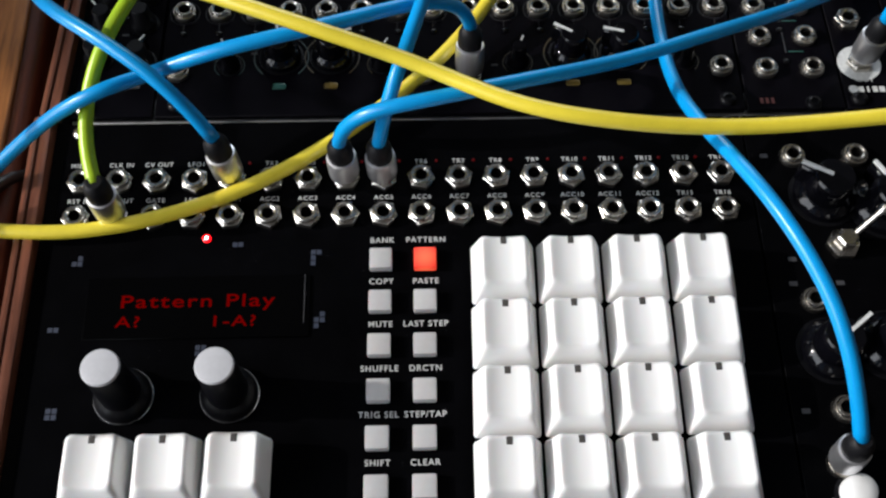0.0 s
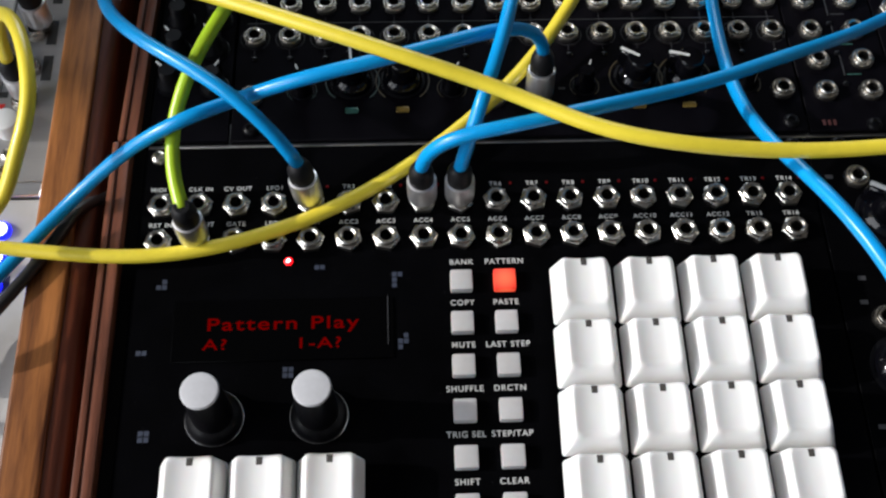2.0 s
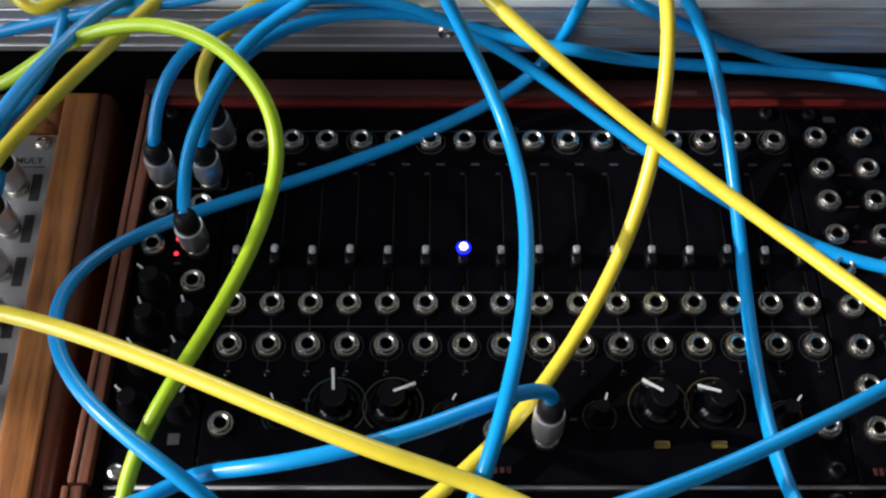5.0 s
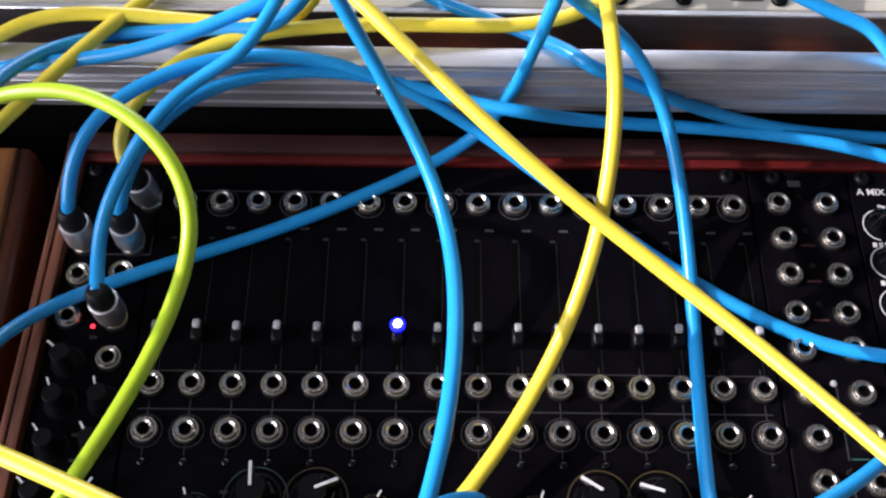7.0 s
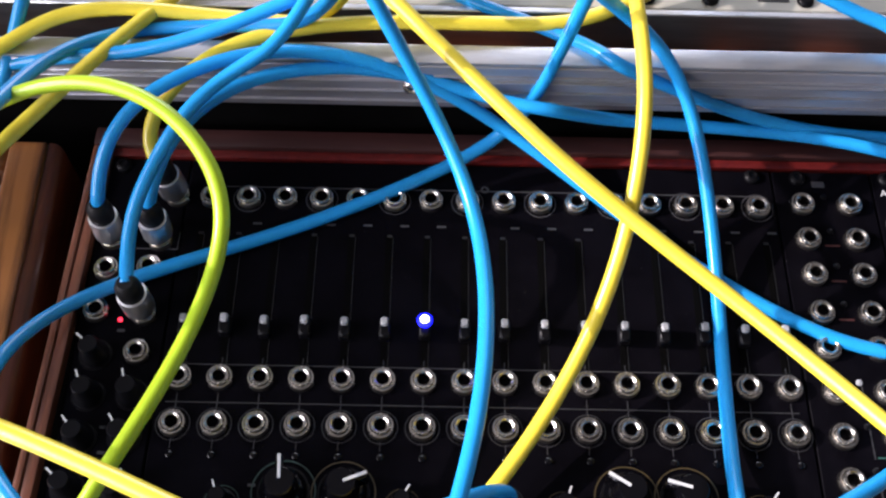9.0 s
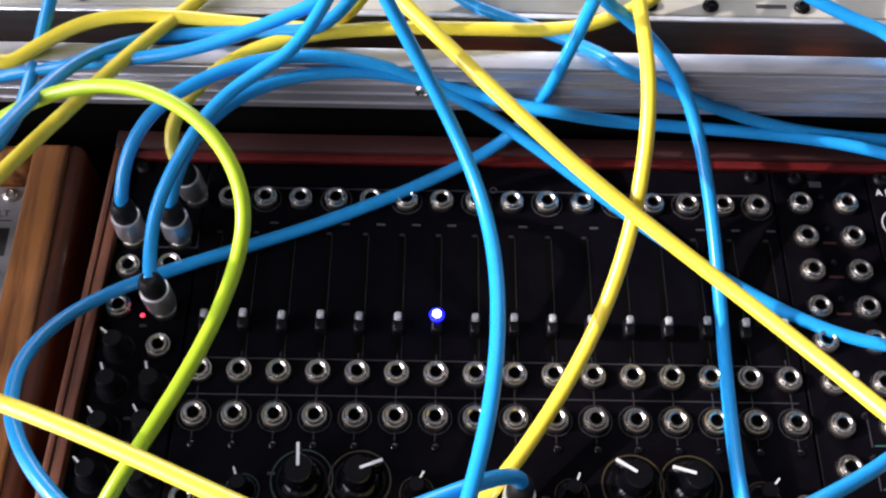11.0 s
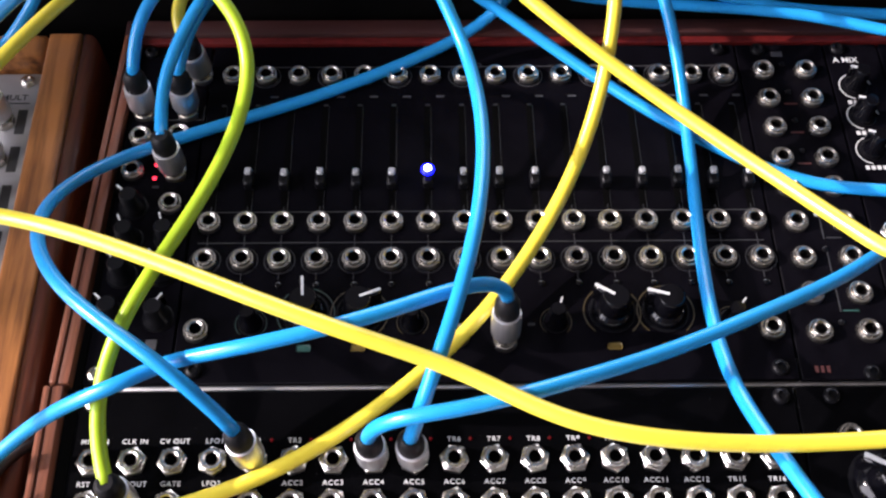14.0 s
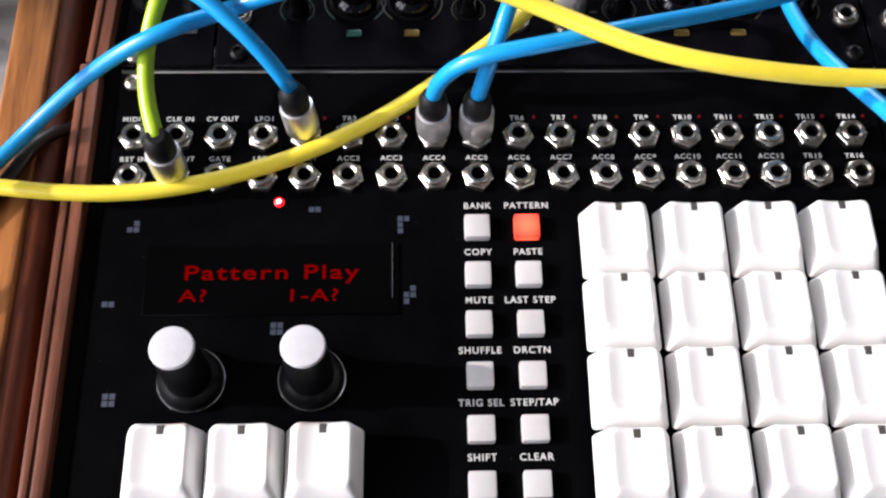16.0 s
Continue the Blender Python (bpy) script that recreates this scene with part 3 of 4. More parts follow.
# sixteen-channel fader module
fad = module("fader_module", "wide black sixteen channel fader module with three rows of jacks", 0.0194, 0.2095, True, PANEL_UP)
rng = random.Random(8)
for j in range(16):
    xc, xe = 0.0256 + 0.01192 * j, 0.0279 + 0.0117 * j
    jack(fad, up(xc, 0.0795)), jack(fad, up(xc, 0.0937)), jack(fad, up(xe, 0.1561))
    bm = bmesh.new()
    ring_flat(bm, 0.0049, 0.0052, 28)
    if j % 2 == 1:
        part("ring_print", bm, INK_GREY, fad).matrix_local = fad.matrix_world.inverted() @ up(xe, 0.1561, 0.00015)
    else:
        bm.free()
    bm = bmesh.new()
    ring_flat(bm, 0.0048, 0.00505, 28)
    part("ring_print", bm, INK_DIM, fad).matrix_local = fad.matrix_world.inverted() @ up(xc, 0.0795, 0.00015)
    bar(fad, up(xe + 0.0035, 0.1468), 0.0028, 0.0007, INK_GREY, "faded_label")
    # slot (a near-black sheet, its shade in the colour), stem, cap of the fader
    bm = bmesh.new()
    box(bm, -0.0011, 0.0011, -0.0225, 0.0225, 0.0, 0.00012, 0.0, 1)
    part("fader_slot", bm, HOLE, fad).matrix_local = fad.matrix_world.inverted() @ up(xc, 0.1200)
    # paler strips along the slot's right side and top end paint its edge highlight
    bm = bmesh.new()
    box(bm, 0.00115, 0.0013, -0.0225, 0.0225, 0.0, 0.00016)
    box(bm, -0.0007, 0.0009, 0.0226, 0.0234, 0.0, 0.00016)
    part("slot_edge", bm, SLOT_EDGE, fad).matrix_local = fad.matrix_world.inverted() @ up(xc, 0.1200)
    f = thing("slide_fader", up(xc, 0.1096 + rng.uniform(-0.0003, 0.0003)), "small black slide fader with a clear lit tip", "fader", "sixteen faders")
    bm = bmesh.new()
    box(bm, -0.0017, 0.0017, -0.0034, 0.0026, 0.0005, 0.0046, 0.0006, 1)
    part("grip", bm, KNOB_BLACK, f)
    bm = bmesh.new()
    box(bm, -0.0005, 0.0005, -0.0022, 0.0022, -0.002, 0.001)
    part("stem", bm, KNOB_BLACK, f)
    lit = j == 6
    bm = bmesh.new()
    if lit:
        # a glowing disc broader than the tip itself stands for the light's halo
        lathe(bm, [(0.0017, 0.0046), (0.0022, 0.0054), (0.0023, 0.0060), (0.0019, 0.0066)], 24, (0, 0.0011, 0))
    else:
        box(bm, -0.0011, 0.0011, -0.0002, 0.0024, 0.0046, 0.0062, 0.0004, 1)
    tip = part("clear_tip", bm, LED_BLUE if lit else FADER_TIP, f, "lit blue tip widened for its halo" if lit else "")
    if lit:
        bm = bmesh.new()
        lathe(bm, [(0.0013, 0.0066), (0.0012, 0.0071), (0.0007, 0.0074)], 18, (0, 0.0011, 0))
        part("tip_core", bm, LED_BLUE_CORE, tip)
    bar(fad, up(xc, 0.0866), 0.00028, 0.0050, INK_DIM, "channel_line")
    bar(fad, up(xc, 0.0992), 0.00028, 0.0022, INK_DIM, "channel_line")
    bm = bmesh.new()
    lathe(bm, [(0.0011, 0), (0.0011, 0.0004), (0.0007, 0.0007)], 12)
    part("channel_led", bm, KNOB_GLOSS, fad).matrix_local = fad.matrix_world.inverted() @ up(xc + 0.0002, 0.0705)
    bar(fad, up(xc, 0.0737), 0.00026, 0.0028, INK_DIM, "channel_line")
bar(fad, up(0.1145, 0.1605), 0.176, 0.00035, INK_GREY, "printed_line")
bar(fad, up(0.1145, 0.0981), 0.184, 0.00030, INK_DIM, "printed_line")
bar(fad, up(0.1145, 0.0862), 0.184, 0.00030, INK_DIM, "printed_line")
for x, a, ring, tag in ((0.0590, 4, ARC_GREEN, INK_GREEN), (0.0757, -68, ARC_GOLD, INK_GOLD), (0.1545, 58, ARC_GOLD, INK_GOLD), (0.1712, 74, ARC_GOLD, INK_GOLD)):
    pointer_knob(fad, x, 0.0602, 0.0066, 0.0108, a, ring, True, True, "large fader module knobs")
    bm = bmesh.new()
    box(bm, -0.0022, 0.0022, -0.0011, 0.0011, 0, 0.00014, 0.0004, 1)
    part("colour_tag", bm, tag, fad).matrix_local = fad.matrix_world.inverted() @ up(x - 0.0002, 0.0482)
for x, a, ring in ((0.0422, 20, ARC_GREEN), (0.0922, -30, ARC_GOLD), (0.1367, -20, ARC_GOLD), (0.1916, -40, ARC_GOLD)):
    pointer_knob(fad, x, 0.0568, 0.0036, 0.0090, a, ring, True, True, "small fader module knobs")
jack(fad, up(0.0256, 0.0542)), jack(fad, up(0.1206, 0.0503)), jack(fad, up(0.1060, 0.0520)), jack(fad, up(0.2034, 0.0538))
for x in (0.1035, 0.1055, 0.1075, 0.1095):
    bar(fad, up(x, 0.0406), 0.0012, 0.0018, INK_RED, "faded_red_letter_bar")
for x, y in ((0.2037, 0.0405), (0.0262, 0.0410), (0.2031, 0.1680)):
    screw(fad, up(x, y), SCREW_MESH)
bm = bmesh.new()
ring_flat(bm, 0.0008, 0.0013, 20)
part("ring_mark", bm, INK_GREY, fad).matrix_local = fad.matrix_world.inverted() @ up(0.1154, 0.1608, 0.0004)
bar(fad, up(0.0500, 0.0620), 0.0022, 0.0008, INK_DIM, "faded_label"), bar(fad, up(0.1290, 0.0560), 0.0022, 0.0008, INK_DIM, "faded_label")

# jack-field module
fld = module("jack_field_module", "black module with two columns of jacks and faint circuit lines", 0.2097, 0.2420, True, PANEL_UP)
for i, y in enumerate((0.1577, 0.1447, 0.1320, 0.1187, 0.1068, 0.0929, 0.0792, 0.0660, 0.0526)):
    jack(fld, up(0.2180, y)), jack(fld, up(0.2333, y))
    if i in (1, 2, 3):
        bar(fld, up(0.2256, y - 0.002), 0.0045, 0.0006, INK_RED, "faded_red_mark")
    if i in (5, 6, 7):
        bar(fld, up(0.2262, y - 0.001), 0.0004, 0.0110, INK_DIM, "circuit_line")
        bar(fld, up(0.2295, y - 0.006), 0.0050, 0.0004, INK_DIM if i < 6 else INK_GREEN, "circuit_line")
    bm = bmesh.new()
    lathe(bm, [(0.0010, 0), (0.0010, 0.0004), (0.0006, 0.0007)], 10)
    part("small_light", bm, KNOB_BLACK if i != 5 else FADER_TIP, fld).matrix_local = fld.matrix_world.inverted() @ up(0.2256, y + 0.0032)
for x in (0.2148, 0.2166, 0.2184):
    bar(fld, up(x, 0.0400), 0.0010, 0.0022, INK_RED, "faded_red_letter_bar")
bar(fld, up(0.2245, 0.1657), 0.0040, 0.0022, INK_GREY, "worn_logo_shape")
for x, y in ((0.2178, 0.1677), (0.2313, 0.0385)):
    screw(fld, up(x, y), SCREW_MESH)

# mixer module and the plug-in effect module at the far end
mix = module("mixer_module", "black mixer module with white ringed level knobs", 0.2422, 0.2620, True, PANEL_UP)
words(mix, "A MIX", up(0.2490, 0.1627), 0.0034, INK, 1.0)
for y in (0.1504, 0.1368, 0.1220):
    k = pointer_knob(mix, 0.2500, y, 0.0040, 0.0095, 70, None, True, True, "mixer level knobs")
    bm = bmesh.new()
    ring_flat(bm, 0.0054, 0.0058, 36, (0, 0, 0), 10, 260)
    part("scale_arc", bm, INK, mix).matrix_local = mix.matrix_world.inverted() @ up(0.2500, y, 0.00015)
    for i in range(4):
        bar(mix, up(0.2468 + 0.0020 * i, y - 0.0072), 0.0013, 0.0016, INK, "label_bar")
screw(mix, up(0.2470, 0.1679), SCREW_MESH)
for x, y in ((0.2489, 0.0727), (0.2495, 0.0547), (0.2489, 0.0880)):
    jack(mix, up(x, y), HEX_JACK)
bm = bmesh.new()
lathe(bm, [(0.0072, 0), (0.0072, 0.00016)], 36)
part("white_disc_print", bm, INK, mix).matrix_local = mix.matrix_world.inverted() @ up(0.2495, 0.0547)
words(mix, "OUT", up(0.2500, 0.0478), 0.0024, INK, 1.2)
bm = bmesh.new()
lathe(bm, [(0.0015, 0), (0.0015, 0.00014)], 18)
part("logo_shape", bm, INK, mix).matrix_local = mix.matrix_world.inverted() @ up(0.2455, 0.0442)
for i, w in enumerate((0.0018, 0.0007, 0.0016, 0.0018)):
    bar(mix, up(0.2480 + 0.0023 * i, 0.0440), w, 0.0022, INK, "logo_bar")
screw(mix, up(0.2465, 0.0400), SCREW_MESH)
blank = module("blank_module", "plain black module at the far end of the upper row", 0.2622, 0.3300, True, PANEL_UP)
for i in range(4):
    for y in (0.152, 0.132, 0.070, 0.052):
        jack(blank, up(0.272 + 0.014 * i, y))

# ---- lower row, beside the sequencer ----
vco = module("voice_module", "black voice module with jacks, large knobs and a toggle switch", 0.2068, 0.2700, False, PANEL)
for x, y in ((0.2206, 0.0185), (0.2404, 0.0184), (0.2191, -0.0307), (0.2220, -0.0638), (0.2178, -0.0793), (0.2450, -0.0560)):
    jack(vco, pose(x, y, 0))
for x, y, r, a in ((0.2282, 0.0045, 0.0096, 62), (0.2460, 0.0000, 0.0098, 30), (0.2215, -0.0462, 0.0092, -52), (0.2390, -0.0450, 0.0098, -40)):
    pointer_knob(vco, x, y, r, 0.0125, a, None, True, False, "large voice module knobs")
tg = thing("toggle_switch", pose(0.2307, -0.0128, 0), "bright metal toggle switch with a hexagonal nut", "switch")
bm = bmesh.new()
lathe(bm, [(0.0050, 0), (0.0050, 0.0020), (0.0045, 0.0024), (0.0033, 0.0026), (0.0033, 0.0058), (0.0027, 0.0064)], 6)
part("nut", bm, NICKEL, tg)
bm = bmesh.new()
lathe(bm, [(0.0011, 0.004), (0.0013, 0.0140), (0.0017, 0.0165), (0.0013, 0.0176)], 14)
put(part("lever", bm, NICKEL, tg), pose(0, 0, 0.001, 0, 38, 30))
pc = thing("push_button", pose(0.2202, -0.0875, 0), "round white push button with a domed cap", "button")
bm = bmesh.new()
lathe(bm, [(0.0046, 0), (0.0046, 0.0045), (0.0042, 0.0058), (0.0028, 0.0066), (0.0010, 0.0068)], 26)
part("cap", bm, WHITE_CAP, pc)
bm = bmesh.new()
lathe(bm, [(0.0056, 0), (0.0056, 0.0008), (0.0048, 0.0010)], 26)
part("collar", bm, KNOB_BLACK, pc)
for x, y in ((0.2120, 0.0190), (0.2150, -0.0170), (0.2140, -0.0250), (0.2280, -0.0250), (0.2110, -0.0640), (0.2150, -0.0890)):
    bar(vco, pose(x, y, 0), 0.0024, 0.0014, INK_GREY, "faded_label")
screw(vco, pose(0.2174, 0.0312, 0), SCREW_MESH), screw(seq, pose(0.2023, 0.0312, 0), SCREW_MESH), screw(seq, pose(-0.0022, 0.0306, 0))
tail = module("filler_module", "plain black module at the end of the lower row", 0.2702, 0.3300, False, PANEL)
for i in range(4):
    for y in (0.020, 0.004, -0.070):
        jack(tail, pose(0.279 + 0.014 * i, y, 0))

# ---- the neighbouring case on the left ----
def left_case():
    t = thing("wooden_side_case", None, "brown oiled wooden case with rounded cheek and silver modules", "rack case")
    bm = bmesh.new()
    box(bm, -0.0398, -0.0276, -0.30, 0.1740, -0.1045, -0.0030, 0.0012, 3)
    part("cheek", bm, WOOD, t, "oiled golden brown wooden cheek")
    bm = bmesh.new()
    box(bm, -0.0274, -0.0218, -0.30, 0.1740, -0.1045, -0.0042)
    es = [e for e in bm.edges if all(v.co.x > -0.023 and v.co.z > -0.01 for v in e.verts)]
    es += [e for e in bm.edges if all(v.co.x > -0.023 and v.co.y > 0.1 for v in e.verts)]
    bmesh.ops.bevel(bm, geom=list(set(es)), offset=0.0045, segments=6, profile=0.5, affect="EDGES")
    part("rounded_edge", bm, WOOD_DARK, t, "rounded outer wood edge, darkened for its shaded side")
    bm = bmesh.new()
    box(bm, -0.34, -0.0400, 0.1640, 0.1740, -0.1045, -0.0030, 0.0030, 3)
    part("back_cheek", bm, WOOD, t, "brown wooden back edge")
    bm = bmesh.new()
    box(bm, -0.34, -0.0400, -0.30, 0.1638, -0.1045, -0.050)
    part("tray", bm, CASE_DARK, t)
    bm = bmesh.new()
    box(bm, -0.0424, -0.0400, -0.30, 0.1636, -0.050, -0.0105, 0.0005, 1)
    part("edge_rail", bm, ALU, t, "bright aluminium edge rail")
    return t


left_case()
ZL = -0.0125


def side_module(name, label, x0, x1, y0, y1, mat):
    t = thing(name, pose(x0, y0, ZL), label, "synthesizer module")
    bm = bmesh.new()
    box(bm, 0.0002, x1 - x0 - 0.0002, 0.0002, y1 - y0 - 0.0002, -0.002, 0, 0.0004, 1)
    part("panel", bm, mat, t)
    bm = bmesh.new()
    box(bm, 0.003, x1 - x0 - 0.003, 0.005, y1 - y0 - 0.005, -0.030, -0.0022)
    part("circuit_box", bm, CASE_DARK, t)
    return t


mlt = side_module("multiple_module", "silver multiple module with a column of plugged jacks", -0.0620, -0.0426, 0.0300, 0.1630, SILVER_PANEL)
for y in (0.1413, 0.1255, 0.1096, 0.0914, 0.0760):
    jack(mlt, pose(-0.0535, y, ZL))
    bar(mlt, pose(-0.0475, y, ZL), 0.0034, 0.0105, INK_BLACK, "dark_label_block")
words(mlt, "MULT", pose(-0.0516, 0.1519, ZL), 0.0034, INK_BLACK, 1.1)
bar(mlt, pose(-0.0510, 0.1494, ZL), 0.0105, 0.0004, INK_BLACK, "printed_line")
screw(mlt, pose(-0.0480, 0.1590, ZL)), screw(mlt, pose(-0.0585, 0.0345, ZL))
wht = side_module("white_module", "white module with jacks, red arrows and a round white button", -0.1100, -0.0622, 0.0300, 0.1630, WHITE_PANEL)
for x, y in ((-0.0656, 0.0530), (-0.0690, 0.0660), (-0.0640, 0.0830), (-0.0720, 0.1000), (-0.0707, 0.1413), (-0.0800, 0.0700), (-0.0850, 0.1150), (-0.0660, 0.1180)):
    jack(wht, pose(x, y, ZL))
jack(mlt, pose(-0.0536, 0.0619, ZL))
for x, y in ((-0.0610, 0.0600), (-0.0672, 0.0780), (-0.0668, 0.0700), (-0.0700, 0.0935)):
    bm = bmesh.new()
    vs = [bm.verts.new(c) for c in ((-0.0016, 0.0012, 0), (0.0016, 0.0012, 0), (0, -0.0020, 0))]
    r = bmesh.ops.extrude_face_region(bm, geom=[bm.faces.new(vs)])
    bmesh.ops.translate(bm, verts=[v for v in r["geom"] if isinstance(v, bmesh.types.BMVert)], vec=(0, 0, 0.00014))
    part("red_arrow_print", bm, material("bright_red_print", (0.55, 0.02, 0.015), 0.5), wht).matrix_local = wht.matrix_world.inverted() @ pose(x, y, ZL)
    bar(wht, pose(x - 0.0005, y + 0.0050, ZL), 0.0044, 0.0024, INK_BLACK, "black_label_block")
wb = thing("white_button", pose(-0.0565, 0.0510, ZL), "round glossy white push button on a silver panel", "button")
bm = bmesh.new()
lathe(bm, [(0.0046, 0), (0.0046, 0.0052), (0.0042, 0.0064), (0.0028, 0.0070)], 26)
part("cap", bm, WHITE_CAP, wb)
screw(wht, pose(-0.0680, 0.0350, ZL)), screw(mlt, pose(-0.0555, 0.0405, ZL))
psu = side_module("power_module", "white power module with lit blue lamps and printed labels", -0.1100, -0.0426, -0.1080, 0.0240, WHITE_PANEL)
for i, (y, lab) in enumerate(((0.0120, None), (0.0022, "2V"), (-0.0075, "2V"))):
    if lab:
        bar(psu, pose(-0.0560, y, ZL), 0.0150, 0.0074, material("navy_label", (0.01, 0.012, 0.05), 0.5), "navy_label_block")
        words(psu, lab, pose(-0.0615, y, ZL + 0.00016), 0.0050, INK, 1.1)
    bm = bmesh.new()
    lathe(bm, [(0.0033, 0), (0.0033, 0.0008), (0.0026, 0.0018)], 22)
    l = part("blue_lamp", bm, LED_BLUE, psu, "lit blue lamp")
    l.matrix_local = psu.matrix_world.inverted() @ pose(-0.0538, y, ZL)
    bm = bmesh.new()
    lathe(bm, [(0.0025, 0.0018), (0.0018, 0.0025), (0.0008, 0.0028)], 20)
    part("lamp_core", bm, LED_BLUE_CORE, l)
words(psu, "ON", pose(-0.0590, -0.0430, ZL), 0.0046, INK_BLACK, 1.1)
screw(psu, pose(-0.0612, 0.0190, ZL))
ps = thing("power_switch", pose(-0.0590, -0.0560, ZL), "black rocker switch on a white panel", "switch")
bm = bmesh.new()
box(bm, -0.0048, 0.0048, -0.0075, 0.0075, 0, 0.0016, 0.0006, 1)
part("frame", bm, KNOB_BLACK, ps)
bm = bmesh.new()
box(bm, -0.0036, 0.0036, -0.0060, 0.0060, 0.0014, 0.0042, 0.0008, 2)
put(part("rocker", bm, KNOB_GLOSS, ps), pose(0, 0, 0, 8))
rail = thing("divider_rail", None, "bright aluminium rail between two module rows", "rail")
bm = bmesh.new()
box(bm, -0.34, -0.0427, 0.0244, 0.0296, -0.030, ZL + 0.001, 0.0006, 1)
part("rail", bm, ALU, rail)
sil = side_module("silver_side_module", "plain silver module further along the side case", -0.20, -0.1102, 0.0300, 0.1630, SILVER_PANEL)
sil2 = side_module("silver_side_module", "plain silver module further along the side case", -0.20, -0.1102, -0.1080, 0.0240, SILVER_PANEL)

# ---- the aluminium case behind ----
back = thing("aluminium_case", None, "scuffed grey aluminium case standing behind", "rack case")
for z0, z1, y in ((0.0075, 0.0112, 0.1834), (0.0118, 0.0166, 0.1830), (0.0172, 0.0218, 0.1830), (0.0224, 0.0246, 0.1833), (0.0252, 0.0296, 0.1829)):
    bm = bmesh.new()
    box(bm, -0.42, 0.62, y, 0.1858, z0, z1, 0.0003, 1)
    part("front_band", bm, ALU_DARK, back, "grooved grey aluminium front")
# the gap's shade is put into this wall's near-black colour
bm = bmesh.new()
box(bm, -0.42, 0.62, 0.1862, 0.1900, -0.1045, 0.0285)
part("case_wall", bm, CASE_DARK, back, "case wall coloured near black for the shaded gap")
bm = bmesh.new()
box(bm, -0.42, 0.62, 0.1832, 0.1902, 0.0298, 0.0312, 0.0005, 2)
part("top_lip", bm, ALU, back, "bright scuffed aluminium top edge")
for z in (0.0115, 0.0169, 0.0221, 0.0249):
    bm = bmesh.new()
    box(bm, -0.42, 0.62, 0.1824, 0.1858, z - 0.00025, z + 0.00025, 0.0001, 1)
    part("bright_ridge", bm, ALU, back, "thin bright aluminium ridge")
for x in (0.0915, 0.36, -0.18):
    s = new("case_screw", SCREW_SILVER)
    s.parent = back
    s.matrix_local = pose(x, 0.1830, 0.0196, 90, 0, 0) @ Matrix.Scale(1.15, 4)
bm = bmesh.new()
box(bm, -0.42, 0.62, 0.1904, 0.2040, -0.1045, 0.0040, 0.0004, 1)
part("dark_recess", bm, WOOD_DARK, back, "dark brown recess behind the lip")
bm = bmesh.new()
box(bm, -0.42, 0.62, 0.2042, 0.2065, -0.1045, 0.0300, 0.0004, 1)
part("rail", bm, ALU, back)
cream = thing("cream_module", None, "cream metal module with black screws in the rear case", "synthesizer module")
bm = bmesh.new()
box(bm, -0.41, 0.61, 0.2069, 0.3380, -0.02, 0.0296, 0.0005, 1)
part("panel", bm, CREAM_PANEL, cream)
for i, x in enumerate((-0.16, -0.02, 0.165, 0.185, 0.215, 0.34)):
    screw(cream, pose(x, 0.2110, 0.0296), SCREW_MESH)
bar(cream, pose(0.205, 0.2113, 0.0296), 0.010, 0.0016, INK_BLACK, "dark_label_bar"), bar(cream, pose(0.2450, 0.2175, 0.0296), 0.0005, 0.006, INK_BLACK, "printed_line")

# ---- patch cables ----
def spline(ctrl, m):
    """Points along a clamped cubic B-spline through the run of control points."""
    n = len(ctrl)
    kn = [0.0] * 3 + [i / (n - 3) for i in range(n - 2)] + [1.0] * 3
    pts = []
    for s in range(m + 1):
        u = min(s / m, 1 - 1e-9)
        k = next(i for i in range(3, n) if kn[i] <= u < kn[i + 1])
        d = [Vector(ctrl[j + k - 3]) for j in range(4)]
        for r in range(1, 4):
            for j in range(3, r - 1, -1):
                a = kn[j + 1 + k - r] - kn[j + k - 3]
                w = (u - kn[j + k - 3]) / a if a else 0.0
                d[j] = d[j - 1] * (1 - w) + d[j] * w
        pts.append(d[3])
    return pts


def tube(pts, r, sides=14):
    bm = bmesh.new()
    side = Vector((1, 0, 0))
    rings = []
    for i, p in enumerate(pts):
        tan = (pts[min(i + 1, len(pts) - 1)] - pts[max(i - 1, 0)]).normalized()
        side = (side - tan * side.dot(tan)).normalized()
        if side.length < 0.5:
            side = tan.orthogonal().normalized()
        other = tan.cross(side)
        rings.append([bm.verts.new(p + (side * math.cos(2 * math.pi * k / sides) + other * math.sin(2 * math.pi * k / sides)) * r) for k in range(sides)])
    for a, b in zip(rings, rings[1:]):
        for k in range(sides):
            bm.faces.new((a[k], a[(k + 1) % sides], b[(k + 1) % sides], b[k]))
    bm.faces.new(rings[-1]), bm.faces.new(list(reversed(rings[0])))
    return bm


PLUG_MESHES = []
for nm, prof, mat, cap in (
        ("barrel", [(0.0032, 0.0040), (0.0041, 0.0046), (0.0045, 0.0052), (0.0046, 0.0058), (0.0046, 0.0138), (0.0044, 0.0147), (0.0038, 0.0149)], SILVER, True),
        ("boot", [(0.0038, 0.0146), (0.0039, 0.0170), (0.0037, 0.0198), (0.0029, 0.0218), (0.0022, 0.0224)], BOOT, True),
        ("collar", [(0.0031, 0.0014), (0.0034, 0.0020), (0.0034, 0.0040), (0.0030, 0.0044)], NICKEL, True)):
    bm = bmesh.new()
    lathe(bm, prof, 28, cap_top=cap)
    o = link_bm(nm, bm, mat, None, 40)
    PLUG_MESHES.append((nm, o.data))
    bpy.data.objects.remove(o)


